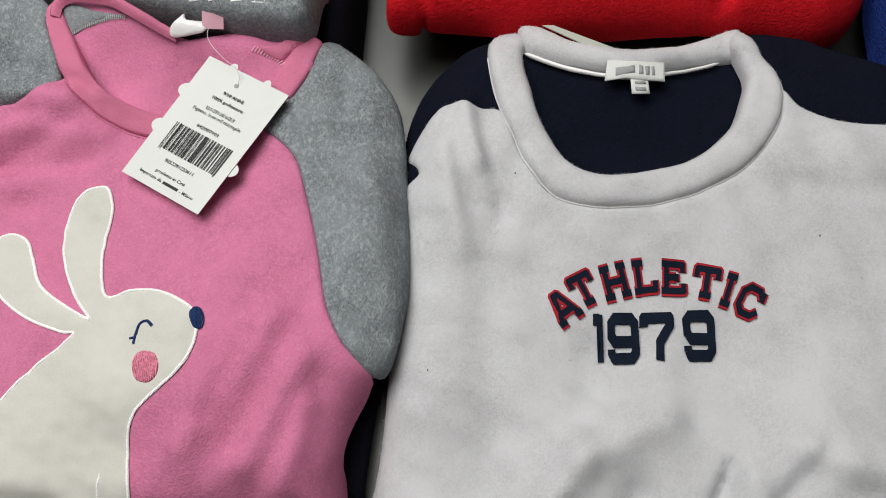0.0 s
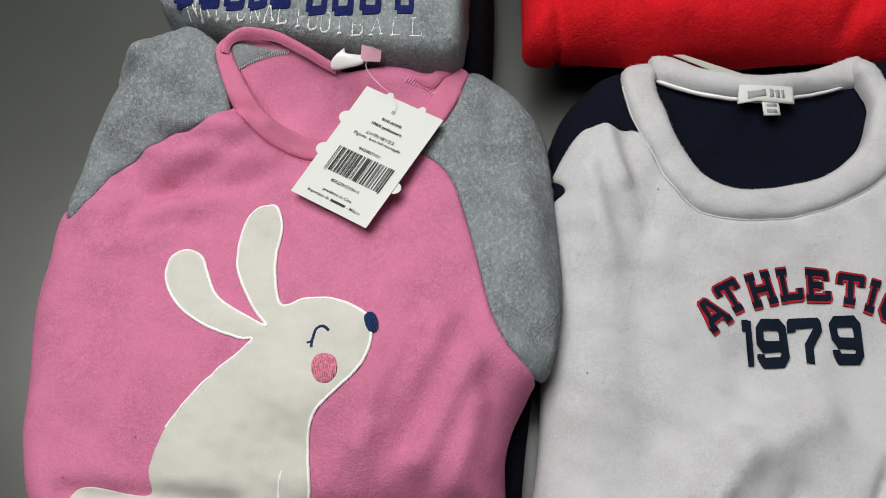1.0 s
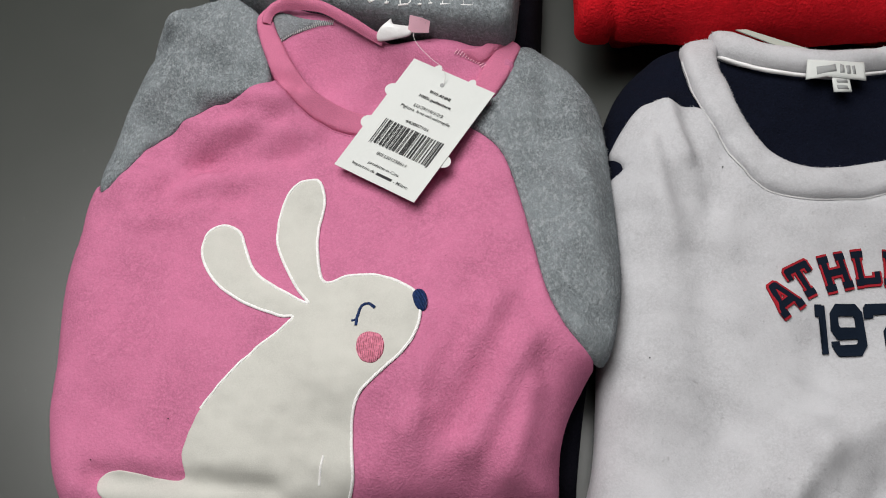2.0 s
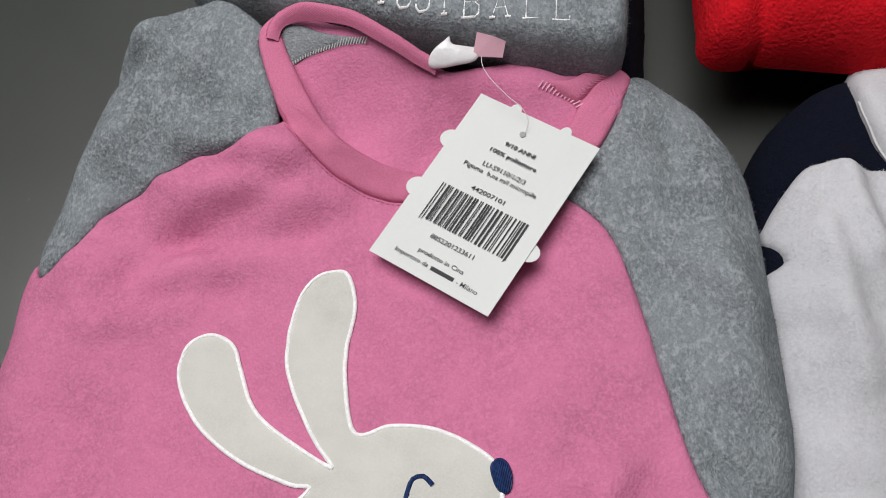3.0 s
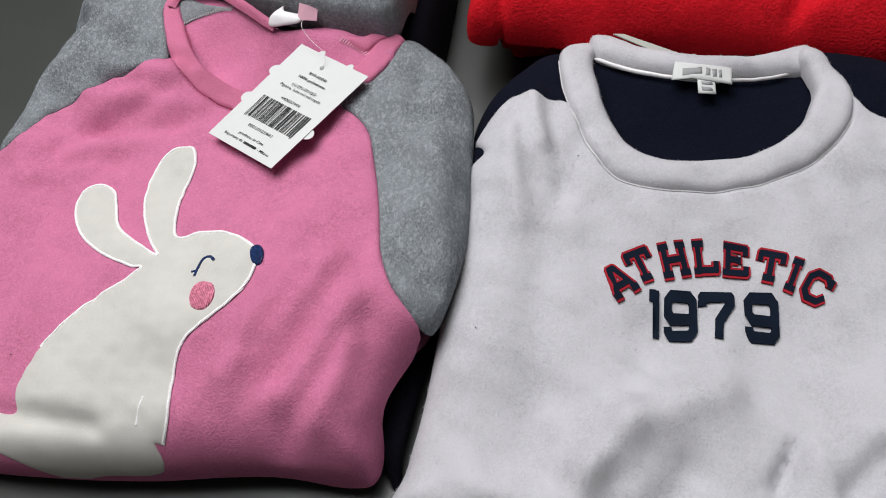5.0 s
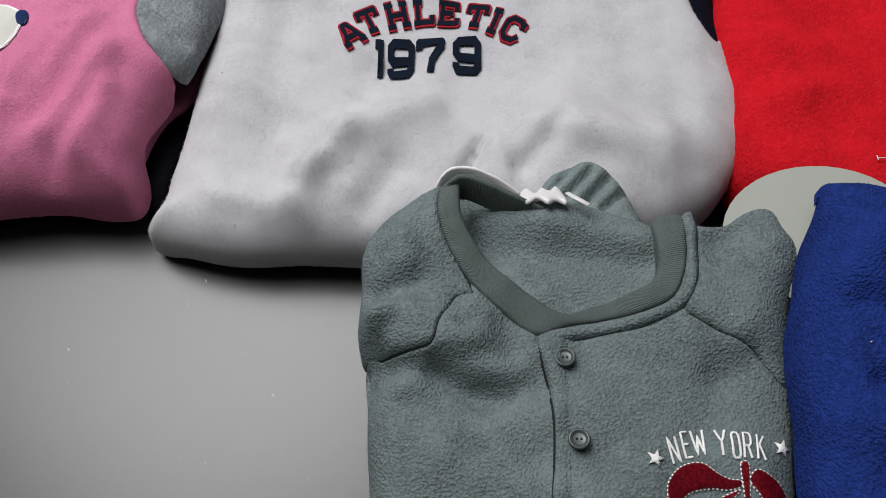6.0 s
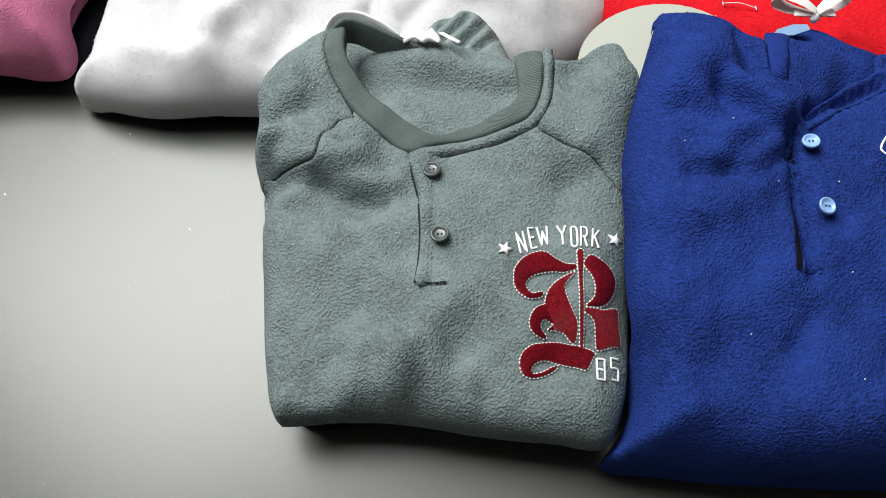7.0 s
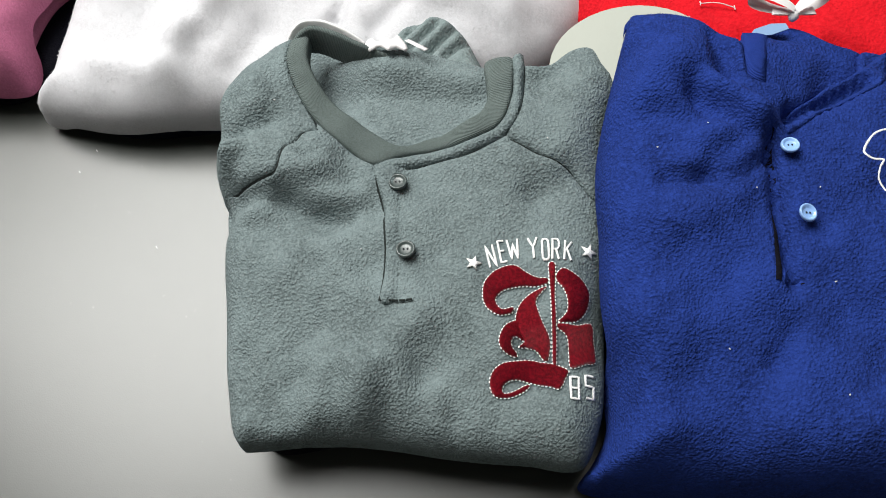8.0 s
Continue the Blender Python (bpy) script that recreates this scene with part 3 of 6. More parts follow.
def thing(name, x, y, label, category, group="", z=0.0):
    ob = new(name)
    ob.location = (x, y, z)
    ob.empty_display_size = 0.02
    BASE[ob] = np.array((x, y, z))
    return tagged(ob, label, category, group)


def part(name, verts, faces, material, parent, label="", smooth=True, kind=""):
    base = BASE[parent]
    me = bpy.data.meshes.new(name)
    me.from_pydata([tuple(float(c) for c in v) for v in np.asarray(verts, float) - base], [], [tuple(int(i) for i in f) for f in faces])
    me.materials.append(material)
    if smooth:
        me.shade_smooth()
    ob = new(name, me)
    ob.parent = parent
    BASE[ob] = base
    return tagged(ob, label, kind=kind)


def knit(loops, step, holes=(), rings=()):
    """Triangles over the union of closed lines, less the holes: points, faces, and which points lie on the rim."""
    from mathutils.geometry import delaunay_2d_cdt
    pts, edges = [], []
    for lp in (*loops, *holes):
        k = len(pts)
        pts += [tuple(p) for p in lp]
        edges += [(k + i, k + (i + 1) % len(lp)) for i in range(len(lp))]
    allp = np.vstack(loops)
    lo, hi = allp.min(0), allp.max(0)
    rows = []
    for j, y in enumerate(np.arange(lo[1], hi[1], step * 0.87)):
        xs = np.arange(lo[0] + (j % 2) * step / 2, hi[0], step)
        rows.append(np.column_stack((xs, np.full(len(xs), y))))
    grid = np.vstack(rows) if rows else np.zeros((0, 2))

    def within(q):
        r = np.zeros(len(q), bool)
        for lp in loops:
            r |= inside(q, lp)
        for lp in holes:
            r &= ~inside(q, lp)
        return r

    def rim(q):
        return np.min([gap(q, lp) for lp in (*loops, *holes)], axis=0)

    extra = [np.zeros((0, 2))]
    for r in rings:
        for lp in (*loops, *holes):
            tan = np.roll(lp, -1, 0) - np.roll(lp, 1, 0)
            nor = np.column_stack((-tan[:, 1], tan[:, 0])) / np.maximum(np.linalg.norm(tan, axis=1), 1e-9)[:, None]
            for s in (r, -r):
                q = lp + nor * s
                q = q[within(q)]
                if len(q):
                    extra.append(q[np.abs(rim(q) - r) < r * 0.15])
    ring = np.vstack(extra)
    if len(grid):
        grid = grid[within(grid)]
    if len(grid):
        grid = grid[rim(grid) > max([step * 0.5] + [r + step * 0.35 for r in rings])]
    more = np.vstack((ring, grid))
    v, _, f, *_ = delaunay_2d_cdt([Vector(p) for p in pts + [tuple(p) for p in more]], edges, [], 0, 1e-6)
    v = np.array([tuple(p) for p in v])
    f = np.array([tuple(t) for t in f])
    f = f[within(v[f].mean(1))]
    a, b, c = v[f[:, 0]], v[f[:, 1]], v[f[:, 2]]
    area = (b[:, 0] - a[:, 0]) * (c[:, 1] - a[:, 1]) - (b[:, 1] - a[:, 1]) * (c[:, 0] - a[:, 0])
    f[area < 0] = f[area < 0][:, ::-1]
    used = np.unique(f)
    back = np.full(len(v), -1)
    back[used] = np.arange(len(used))
    v, f = v[used], back[f]
    return v, f, rim(v)


def skirted(v3, f, thick):
    """Gives a sheet its thickness along the rim."""
    count = {}
    for t in f:
        for i in range(3):
            e = (int(t[i]), int(t[(i + 1) % 3]))
            count[e] = True
    border = [e for e in count if (e[1], e[0]) not in count]
    low, verts, faces = {}, [tuple(p) for p in v3], [tuple(t) for t in f]
    for e in border:
        for i in e:
            if i not in low:
                low[i] = len(verts)
                verts.append((v3[i][0], v3[i][1], v3[i][2] - thick))
    for a, b in border:
        faces.append((b, a, low[a], low[b]))
    return verts, faces


def fuzz(parent, verts, faces, dense, length, seed):
    """Short brushed fibres lying over a fleece, leaning together in small tufts."""
    r = np.random.RandomState(seed)
    v, f = np.array(verts), np.array([t for t in faces if len(t) == 3])
    a, b, c = v[f[:, 0]], v[f[:, 1]], v[f[:, 2]]
    nor = np.cross(b - a, c - a)
    area = np.linalg.norm(nor, axis=1) / 2
    n = int(area.sum() * 1e6 * dense)
    pick = r.choice(len(f), n, p=area / area.sum())
    u, w = r.rand(n, 1), r.rand(n, 1)
    flip = (u + w) > 1
    u, w = np.where(flip, 1 - u, u), np.where(flip, 1 - w, w)
    p = a[pick] + (b - a)[pick] * u + (c - a)[pick] * w
    up = nor[pick] / np.maximum(np.linalg.norm(nor[pick], axis=1), 1e-12)[:, None]
    way = lumps(p[:, :2], seed + 1, 0.004, 2.0) + lumps(p[:, :2], seed + 2, 0.03, 1.2) + r.normal(0, 0.7, n)
    lean = np.column_stack((np.cos(way), np.sin(way), np.zeros(n)))
    size = length * r.uniform(0.5, 1.3, n)[:, None]
    tip = p + (lean * 0.85 + up * r.uniform(0.25, 0.75, n)[:, None]) * size
    side = np.cross(lean, up)
    side *= 0.00011 / np.maximum(np.linalg.norm(side, axis=1), 1e-9)[:, None]
    base = BASE[parent]
    co = np.stack((p - side, p + side, tip), 1).reshape(-1, 3) - base
    me = bpy.data.meshes.new("fleece_nap")
    me.vertices.add(3 * n)
    me.vertices.foreach_set("co", co.astype(np.float32).ravel())
    me.loops.add(3 * n)
    me.loops.foreach_set("vertex_index", np.arange(3 * n, dtype=np.int32))
    me.polygons.add(n)
    me.polygons.foreach_set("loop_start", np.arange(0, 3 * n, 3, dtype=np.int32))
    me.update(calc_edges=True)
    tilt = np.cross(side, lean * 0.85 + up * 0.5)
    tilt /= np.maximum(np.linalg.norm(tilt, axis=1), 1e-12)[:, None]
    soft = up * 0.75 + tilt * 0.25
    soft /= np.linalg.norm(soft, axis=1)[:, None]
    me.normals_split_custom_set_from_vertices(np.repeat(soft, 3, axis=0).tolist())
    me.materials.append(parent.data.materials[0])
    ob = new("fleece_nap", me)
    ob.parent = parent
    BASE[ob] = base
    return tagged(ob, kind="stuff")


FLEECES = {PINK: (0.5, 0.0006), WHITE: (1.0, 0.0008), MELANGE: (0.9, 0.0009), NAVY: (0.5, 0.0008), SAGE: (0.7, 0.0007), BLUE: (0.6, 0.0007), RED: (0.5, 0.0007), PALE_SAGE: (1.5, 0.0013)}


def panel(name, cloth, loops, material, parent, lift=0.0, puff=0.0, soft=0.004, holes=(), thick=0.003, step=0.004, label="", sharp=False, kind="", sink=None):
    """A cut piece of cloth laid over a surface, with rounded edges."""
    if not isinstance(loops[0], list):
        loops = [loops]
    cut = step * 0.7
    ready = [np.array(lp, float) if sharp else curve(lp, True, cut) for lp in loops]
    gone = [curve(lp, True, cut) for lp in holes]
    v, f, d = knit(ready, step, gone, (soft * 0.25, soft * 0.6) if puff else ())
    z = cloth.z(v) + lift + (puff * (dome(d / soft) - 0.5) if puff else 0)
    if sink:
        z -= sink[2] * np.clip((v[:, 0] - sink[0]) / (sink[1] - sink[0]), 0, 1)
    verts, faces = skirted(np.column_stack((v, z)), f, thick)
    ob = part(name, verts, faces, material, parent, label, kind=kind)
    if material in FLEECES and step > 0.0021:
        dense, length = FLEECES[material]
        fuzz(ob, verts, faces, dense, length, len(verts))
    return ob


def standing_band(name, path, low, high, material, parent, thick=0.002, lean=0.002, label=""):
    """A strip of ribbing that stands on edge along a line; low and high give its heights from start to end."""
    p = curve(path, False, 0.003)
    n = len(p)
    tan = np.gradient(p, axis=0)
    nor = np.column_stack((-tan[:, 1], tan[:, 0])) / np.maximum(np.linalg.norm(tan, axis=1), 1e-9)[:, None]
    u = np.linspace(0, 1, n)
    zl, zh = np.interp(u, np.linspace(0, 1, len(low)), low), np.interp(u, np.linspace(0, 1, len(high)), high)
    rows = []
    for side, f in ((-1, 0), (-1, 0.4), (-1, 0.85), (0, 1.0), (1, 0.85), (1, 0.4), (1, 0)):
        q = p + nor * (side * thick / 2 + lean * f)
        rows.append(np.column_stack((q, zl + (zh - zl) * f)))
    verts = np.vstack(rows)
    faces = [(k * n + i, k * n + i + 1, (k + 1) * n + i + 1, (k + 1) * n + i) for k in range(6) for i in range(n - 1)]
    return part(name, verts, faces, material, parent, label)


def cord(name, cloth, path, width, material, parent, lift=0.0, high=0.6, closed=False, label="", smooth=True, kind="", raw=False):
    """A half-round thread along a line on a surface."""
    p = curve(path, closed, max(width * 0.9, 0.0012)) if smooth else np.array(path, float)[:, :2]
    n = len(p)
    if closed:
        tan = np.roll(p, -1, 0) - np.roll(p, 1, 0)
    else:
        tan = np.gradient(p, axis=0)
    nor = np.column_stack((-tan[:, 1], tan[:, 0])) / np.maximum(np.linalg.norm(tan, axis=1), 1e-9)[:, None]
    verts, faces = [], []
    offs = (-1.0, -0.7, 0.0, 0.7, 1.0)
    for o in offs:
        q = p + nor * o * width / 2
        z = cloth.z(q) + lift + width * high * math.sqrt(max(0, 1 - o * o)) - 0.0003
        verts += [(*a, b) for a, b in zip(q, z)]
    for k in range(4):
        for i in range(n if closed else n - 1):
            j = (i + 1) % n
            faces.append((k * n + i, k * n + j, (k + 1) * n + j, (k + 1) * n + i))
    if raw:
        return verts, faces
    return part(name, verts, faces, material, parent, label, kind=kind)


def stitches(name, cloth, path, width, length, space, material, parent, lift=0.0, closed=False, label="", slant=0.0):
    """A row of single stitches along a line."""
    p = curve(path, closed, 0.0006)
    if closed:
        p = np.vstack((p, p[:1]))
    s = np.concatenate(([0], np.cumsum(np.linalg.norm(np.diff(p, axis=0), axis=1))))
    verts, faces, at = [], [], 0.0
    while at + length < s[-1]:
        q = np.array([[np.interp(u, s, p[:, 0]), np.interp(u, s, p[:, 1])] for u in np.linspace(at, at + length, 4)])
        if slant:
            d = (q[-1] - q[0]) / max(np.linalg.norm(q[-1] - q[0]), 1e-9)
            mid = q.mean(0)
            side = np.array((-d[1], d[0])) * slant + d * 0.0006
            q = np.array([mid - side, mid - side * 0.3, mid + side * 0.3, mid + side])
        v, f = cord("", cloth, q, width, None, None, lift, smooth=False, raw=True)
        k = len(verts)
        verts += v
        faces += [tuple(i + k for i in g) for g in f]
        at += length + space
    return part(name, verts, faces, material, parent, label)


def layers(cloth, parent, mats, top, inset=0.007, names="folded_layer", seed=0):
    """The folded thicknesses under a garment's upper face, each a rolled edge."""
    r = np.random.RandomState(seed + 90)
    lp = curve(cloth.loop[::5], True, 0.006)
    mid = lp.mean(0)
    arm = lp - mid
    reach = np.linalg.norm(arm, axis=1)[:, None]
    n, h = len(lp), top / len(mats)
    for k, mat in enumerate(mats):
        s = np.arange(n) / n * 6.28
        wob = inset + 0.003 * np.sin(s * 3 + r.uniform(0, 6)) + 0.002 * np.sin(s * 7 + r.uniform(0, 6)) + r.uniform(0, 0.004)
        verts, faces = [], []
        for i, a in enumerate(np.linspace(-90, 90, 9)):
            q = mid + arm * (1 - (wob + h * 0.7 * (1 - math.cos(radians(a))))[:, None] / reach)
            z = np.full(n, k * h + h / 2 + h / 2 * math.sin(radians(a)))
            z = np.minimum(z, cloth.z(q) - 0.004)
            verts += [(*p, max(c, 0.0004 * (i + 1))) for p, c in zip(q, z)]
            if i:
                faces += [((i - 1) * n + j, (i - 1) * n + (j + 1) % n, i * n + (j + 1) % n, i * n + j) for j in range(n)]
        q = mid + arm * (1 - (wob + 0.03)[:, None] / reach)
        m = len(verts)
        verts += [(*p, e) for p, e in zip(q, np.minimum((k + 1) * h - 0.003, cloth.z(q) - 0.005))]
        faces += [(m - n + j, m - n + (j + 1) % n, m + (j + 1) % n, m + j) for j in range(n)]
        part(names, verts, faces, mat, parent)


# letter strokes in a box one unit high: lists of (x, y) lines
GLYPHS = {
    "A": [[(0.12, 0.08), (0.42, 0.92), (0.58, 0.92), (0.88, 0.08)], [(0.25, 0.33), (0.75, 0.33)], [(-0.02, 0.07), (0.28, 0.07)], [(0.72, 0.07), (1.02, 0.07)]],
    "T": [[(0.5, 0.07), (0.5, 0.9)], [(0.08, 0.64), (0.08, 0.9), (0.92, 0.9), (0.92, 0.64)], [(0.28, 0.07), (0.72, 0.07)]],
    "H": [[(0.18, 0.07), (0.18, 0.93)], [(0.82, 0.07), (0.82, 0.93)], [(0.18, 0.5), (0.82, 0.5)], [(0.0, 0.07), (0.36, 0.07)], [(0.64, 0.07), (1.0, 0.07)], [(0.0, 0.93), (0.36, 0.93)], [(0.64, 0.93), (1.0, 0.93)]],
    "L": [[(0.25, 0.93), (0.25, 0.09), (0.9, 0.09), (0.9, 0.36)], [(0.04, 0.93), (0.48, 0.93)], [(0.04, 0.07), (0.3, 0.07)]],
    "E": [[(0.22, 0.07), (0.22, 0.92)], [(0.03, 0.91), (0.9, 0.91), (0.9, 0.68)], [(0.03, 0.08), (0.92, 0.08), (0.92, 0.32)], [(0.22, 0.5), (0.62, 0.5)], [(0.62, 0.38), (0.62, 0.62)]],
    "I": [[(0.3, 0.07), (0.3, 0.93)], [(0.08, 0.07), (0.52, 0.07)], [(0.08, 0.93), (0.52, 0.93)]],
    "C": [[(0.9, 0.62), (0.9, 0.95)], [(0.9, 0.72), (0.72, 0.92), (0.32, 0.92), (0.12, 0.72), (0.12, 0.28), (0.32, 0.08), (0.7, 0.08), (0.9, 0.28)]],
    "1": [[(0.34, 0.0), (0.34, 0.98)], [(0.34, 0.88), (0.08, 0.88)]],
    "9": [[(0.12, 0.2), (0.2, 0.08), (0.78, 0.08), (0.9, 0.2), (0.9, 0.8), (0.78, 0.91), (0.24, 0.91), (0.12, 0.8), (0.12, 0.55), (0.24, 0.43), (0.9, 0.43)], [(0.12, 0.16), (0.12, 0.28)]],
    "7": [[(0.08, 0.72), (0.08, 0.9), (0.9, 0.9), (0.88, 0.74), (0.56, 0.4), (0.5, 0.0)]],
    "N": [[(0.1, 0), (0.1, 1), (0.8, 0), (0.8, 1)]],
    "e": [[(0.75, 1), (0.12, 1), (0.12, 0), (0.75, 0)], [(0.12, 0.52), (0.62, 0.52)]],
    "W": [[(0.0, 1), (0.22, 0), (0.5, 0.8), (0.78, 0), (1.0, 1)]],
    "Y": [[(0.0, 1), (0.42, 0.5), (0.84, 1)], [(0.42, 0.5), (0.42, 0)]],
    "O": [[(0.12, 0.12), (0.12, 0.88), (0.25, 1), (0.6, 1), (0.73, 0.88), (0.73, 0.12), (0.6, 0), (0.25, 0), (0.12, 0.12)]],
    "R": [[(0.1, 0), (0.1, 1), (0.6, 1), (0.74, 0.88), (0.74, 0.6), (0.6, 0.48), (0.1, 0.48)], [(0.45, 0.48), (0.76, 0)]],
    "K": [[(0.1, 0), (0.1, 1)], [(0.75, 1), (0.1, 0.42)], [(0.3, 0.6), (0.78, 0)]],
    "8": [[(0.1, 0.5), (0.1, 1), (0.75, 1), (0.75, 0.5), (0.1, 0.5)], [(0.1, 0.5), (0.1, 0), (0.75, 0), (0.75, 0.5)]],
    "5": [[(0.75, 1), (0.1, 1), (0.1, 0.54), (0.75, 0.54), (0.75, 0), (0.1, 0)]],
    "F": [[(0.15, 0), (0.15, 1), (0.75, 1), (0.75, 0.85)], [(0.15, 0.52), (0.55, 0.52)], [(0.0, 0), (0.32, 0)]],
    "B": [[(0.12, 0), (0.12, 1), (0.6, 1), (0.74, 0.88), (0.74, 0.62), (0.6, 0.52), (0.12, 0.52)], [(0.6, 0.52), (0.78, 0.4), (0.78, 0.1), (0.64, 0), (0.0, 0)]],
    "l": [[(0.18, 1), (0.18, 0), (0.78, 0), (0.78, 0.16)], [(0.02, 1), (0.36, 1)], [(0.02, 0), (0.3, 0)]],
    "a": [[(0.05, 0), (0.4, 1), (0.75, 0)], [(0.18, 0.35), (0.62, 0.35)], [(-0.08, 0), (0.18, 0)], [(0.62, 0), (0.88, 0)]],
    "t": [[(0.4, 0), (0.4, 1)], [(0.02, 0.84), (0.02, 1), (0.78, 1), (0.78, 0.84)], [(0.25, 0), (0.55, 0)]],
    "i": [[(0.25, 0), (0.25, 1)], [(0.1, 0), (0.4, 0)], [(0.1, 1), (0.4, 1)]],
}


def bars(lines, weight):
    """The outlines of thick strokes along lines, with cut corners at the joints."""
    out = []
    for ln in lines:
        for (x0, y0), (x1, y1) in zip(ln, ln[1:]):
            d = np.array((x1 - x0, y1 - y0))
            u = d / np.linalg.norm(d) * weight / 2
            n = np.array((-u[1], u[0]))
            a, b = np.array((x0, y0)), np.array((x1, y1))
            out.append(np.array([a - n, b - n, b + n, a + n]))
        for x, y in ln[1:-1]:
            out.append(np.array([(x + weight * 0.54 * math.cos(a), y + weight * 0.54 * math.sin(a)) for a in np.arange(8) * math.pi / 4 + math.pi / 8]))
    return out


def letter(name, ch, cloth, at, height, wide, turn, weight, material, parent, lift, thick=0.0008, step=0.0025, label=""):
    """One printed block letter centred at a place of the surface."""
    c, s = math.cos(radians(turn)), math.sin(radians(turn))
    middle = (max(x for ln in GLYPHS[ch] for x, _ in ln) + min(x for ln in GLYPHS[ch] for x, _ in ln)) / 2
    loops = []
    for q in bars(GLYPHS[ch], weight):
        x, y = (q[:, 0] - middle) * wide, (q[:, 1] - 0.5) * height
        loops.append(np.column_stack((at[0] + x * c - y * s, at[1] + x * s + y * c)))
    v, f, _ = knit(loops, step)
    verts, faces = skirted(np.column_stack((v, cloth.z(v) + lift)), f, thick)
    return part(name, verts, faces, material, parent, label, smooth=False)


def sewn_letter(name, ch, cloth, at, height, wide, turn, width, material, parent, lift=0.0, label=""):
    """One embroidered letter of raised thread."""
    c, s = math.cos(radians(turn)), math.sin(radians(turn))
    middle = (max(x for ln in GLYPHS[ch] for x, _ in ln) + min(x for ln in GLYPHS[ch] for x, _ in ln)) / 2
    verts, faces = [], []
    for ln in GLYPHS[ch]:
        q = []
        for (x0, y0), (x1, y1) in zip(ln, ln[1:]):
            k = max(2, int(np.hypot(x1 - x0, y1 - y0) * height / 0.002))
            q += [(x0 + (x1 - x0) * i / k, y0 + (y1 - y0) * i / k) for i in range(k)]
        q.append(ln[-1])
        q = (np.array(q) - (middle, 0.5)) * (wide, height)
        q = np.column_stack((at[0] + q[:, 0] * c - q[:, 1] * s, at[1] + q[:, 0] * s + q[:, 1] * c))
        v, f = cord("", cloth, q, width, None, None, lift, 0.5, smooth=False, raw=True)
        k = len(verts)
        verts += v
        faces += [tuple(i + k for i in g) for g in f]
    return part(name, verts, faces, material, parent, label)


def box_mesh(lo, hi):
    (a, b, c), (d, e, f) = lo, hi
    return [(a, b, c), (d, b, c), (d, e, c), (a, e, c), (a, b, f), (d, b, f), (d, e, f), (a, e, f)], [(3, 2, 1, 0), (4, 5, 6, 7), (0, 1, 5, 4), (1, 2, 6, 5), (2, 3, 7, 6), (3, 0, 4, 7)]


class Flat:
    """The bare table."""

    def z(self, q):
        return np.zeros(len(q))


def slab(name, lo, hi, material, label, kind="structure", category=""):
    v, f = box_mesh(lo, hi)
    me = bpy.data.meshes.new(name)
    me.from_pydata(v, [], f)
    me.materials.append(material)
    return tagged(new(name, me), label, category, kind=kind)


# ---- the room and the table ----
slab("floor", (-2.0, -2.0, -0.8), (2.0, 2.0, -0.75), FLOOR, "brown board floor under the table")
slab("ceiling", (-2.0, -2.0, 1.75), (2.0, 2.0, 1.8), CEIL, "plain white painted ceiling")
slab("wall_north", (-2.0, 2.0, -0.75), (2.0, 2.1, 1.75), WALL, "plain pale painted wall")
slab("wall_south", (-2.0, -2.1, -0.75), (2.0, -2.0, 1.75), WALL, "plain pale painted wall")
slab("wall_west", (-2.1, -2.0, -0.75), (-2.0, 2.0, 1.75), WALL, "plain pale painted wall")
slab("wall_east", (2.0, -2.0, -0.75), (2.1, 2.0, 1.75), WALL, "plain pale painted wall")

table = thing("table", 0.1, 0.1, "large grey-green painted table with soft sheen", "table", z=-0.75)
bm = bmesh.new()
bmesh.ops.create_cube(bm, size=1, matrix=Matrix.Translation((0.1, 0.1, -0.015)) @ Matrix.Diagonal((1.8, 1.2, 0.03, 1)))
bmesh.ops.bevel(bm, geom=bm.edges[:], offset=0.004, segments=3, affect="EDGES")
part("tabletop", [v.co[:] for v in bm.verts], [[v.index for v in f.verts] for f in bm.faces], TABLE, table, smooth=False)
bm.free()
for sx in (-0.82, 0.82):
    for sy in (-0.52, 0.52):
        v, f = box_mesh((0.1 + sx - 0.025, 0.1 + sy - 0.025, -0.75), (0.1 + sx + 0.025, 0.1 + sy + 0.025, -0.03))
        part("leg", v, f, WOOD, table, smooth=False)

# ---- pink fleece top with grey raglan sleeves ----
top = thing("sweatshirt", -0.19, 0.15, "folded pink fleece pajama top with grey raglan sleeves", "pajama top", "folded pajamas on the table")
SEAM_L = [(-0.3303, 0.1728), (-0.3149, 0.1867), (-0.3030, 0.2028), (-0.2853, 0.2150), (-0.2671, 0.2252), (-0.2460, 0.2278), (-0.2301, 0.2384)]
SEAM_R = [(-0.1066, 0.2118), (-0.0958, 0.2037), (-0.0849, 0.1915), (-0.0783, 0.1730), (-0.0723, 0.1521), (-0.0670, 0.1297), (-0.0608, 0.1029), (-0.0512, 0.0827), (-0.0368, 0.0677)]
NECK_OUT = [(-0.2346, 0.2949), (-0.2400, 0.2885), (-0.2405, 0.2801), (-0.2374, 0.2692), (-0.2302, 0.2515), (-0.2257, 0.2422), (-0.2156, 0.2298), (-0.2047, 0.2204), (-0.1936, 0.2146), (-0.1813, 0.2103), (-0.1703, 0.2093), (-0.1571, 0.2083), (-0.1414, 0.2091), (-0.1240, 0.2137), (-0.1093, 0.2202), (-0.0989, 0.2282), (-0.0901, 0.2313), (-0.0835, 0.2431), (-0.0785, 0.2558), (-0.0744, 0.2697)]
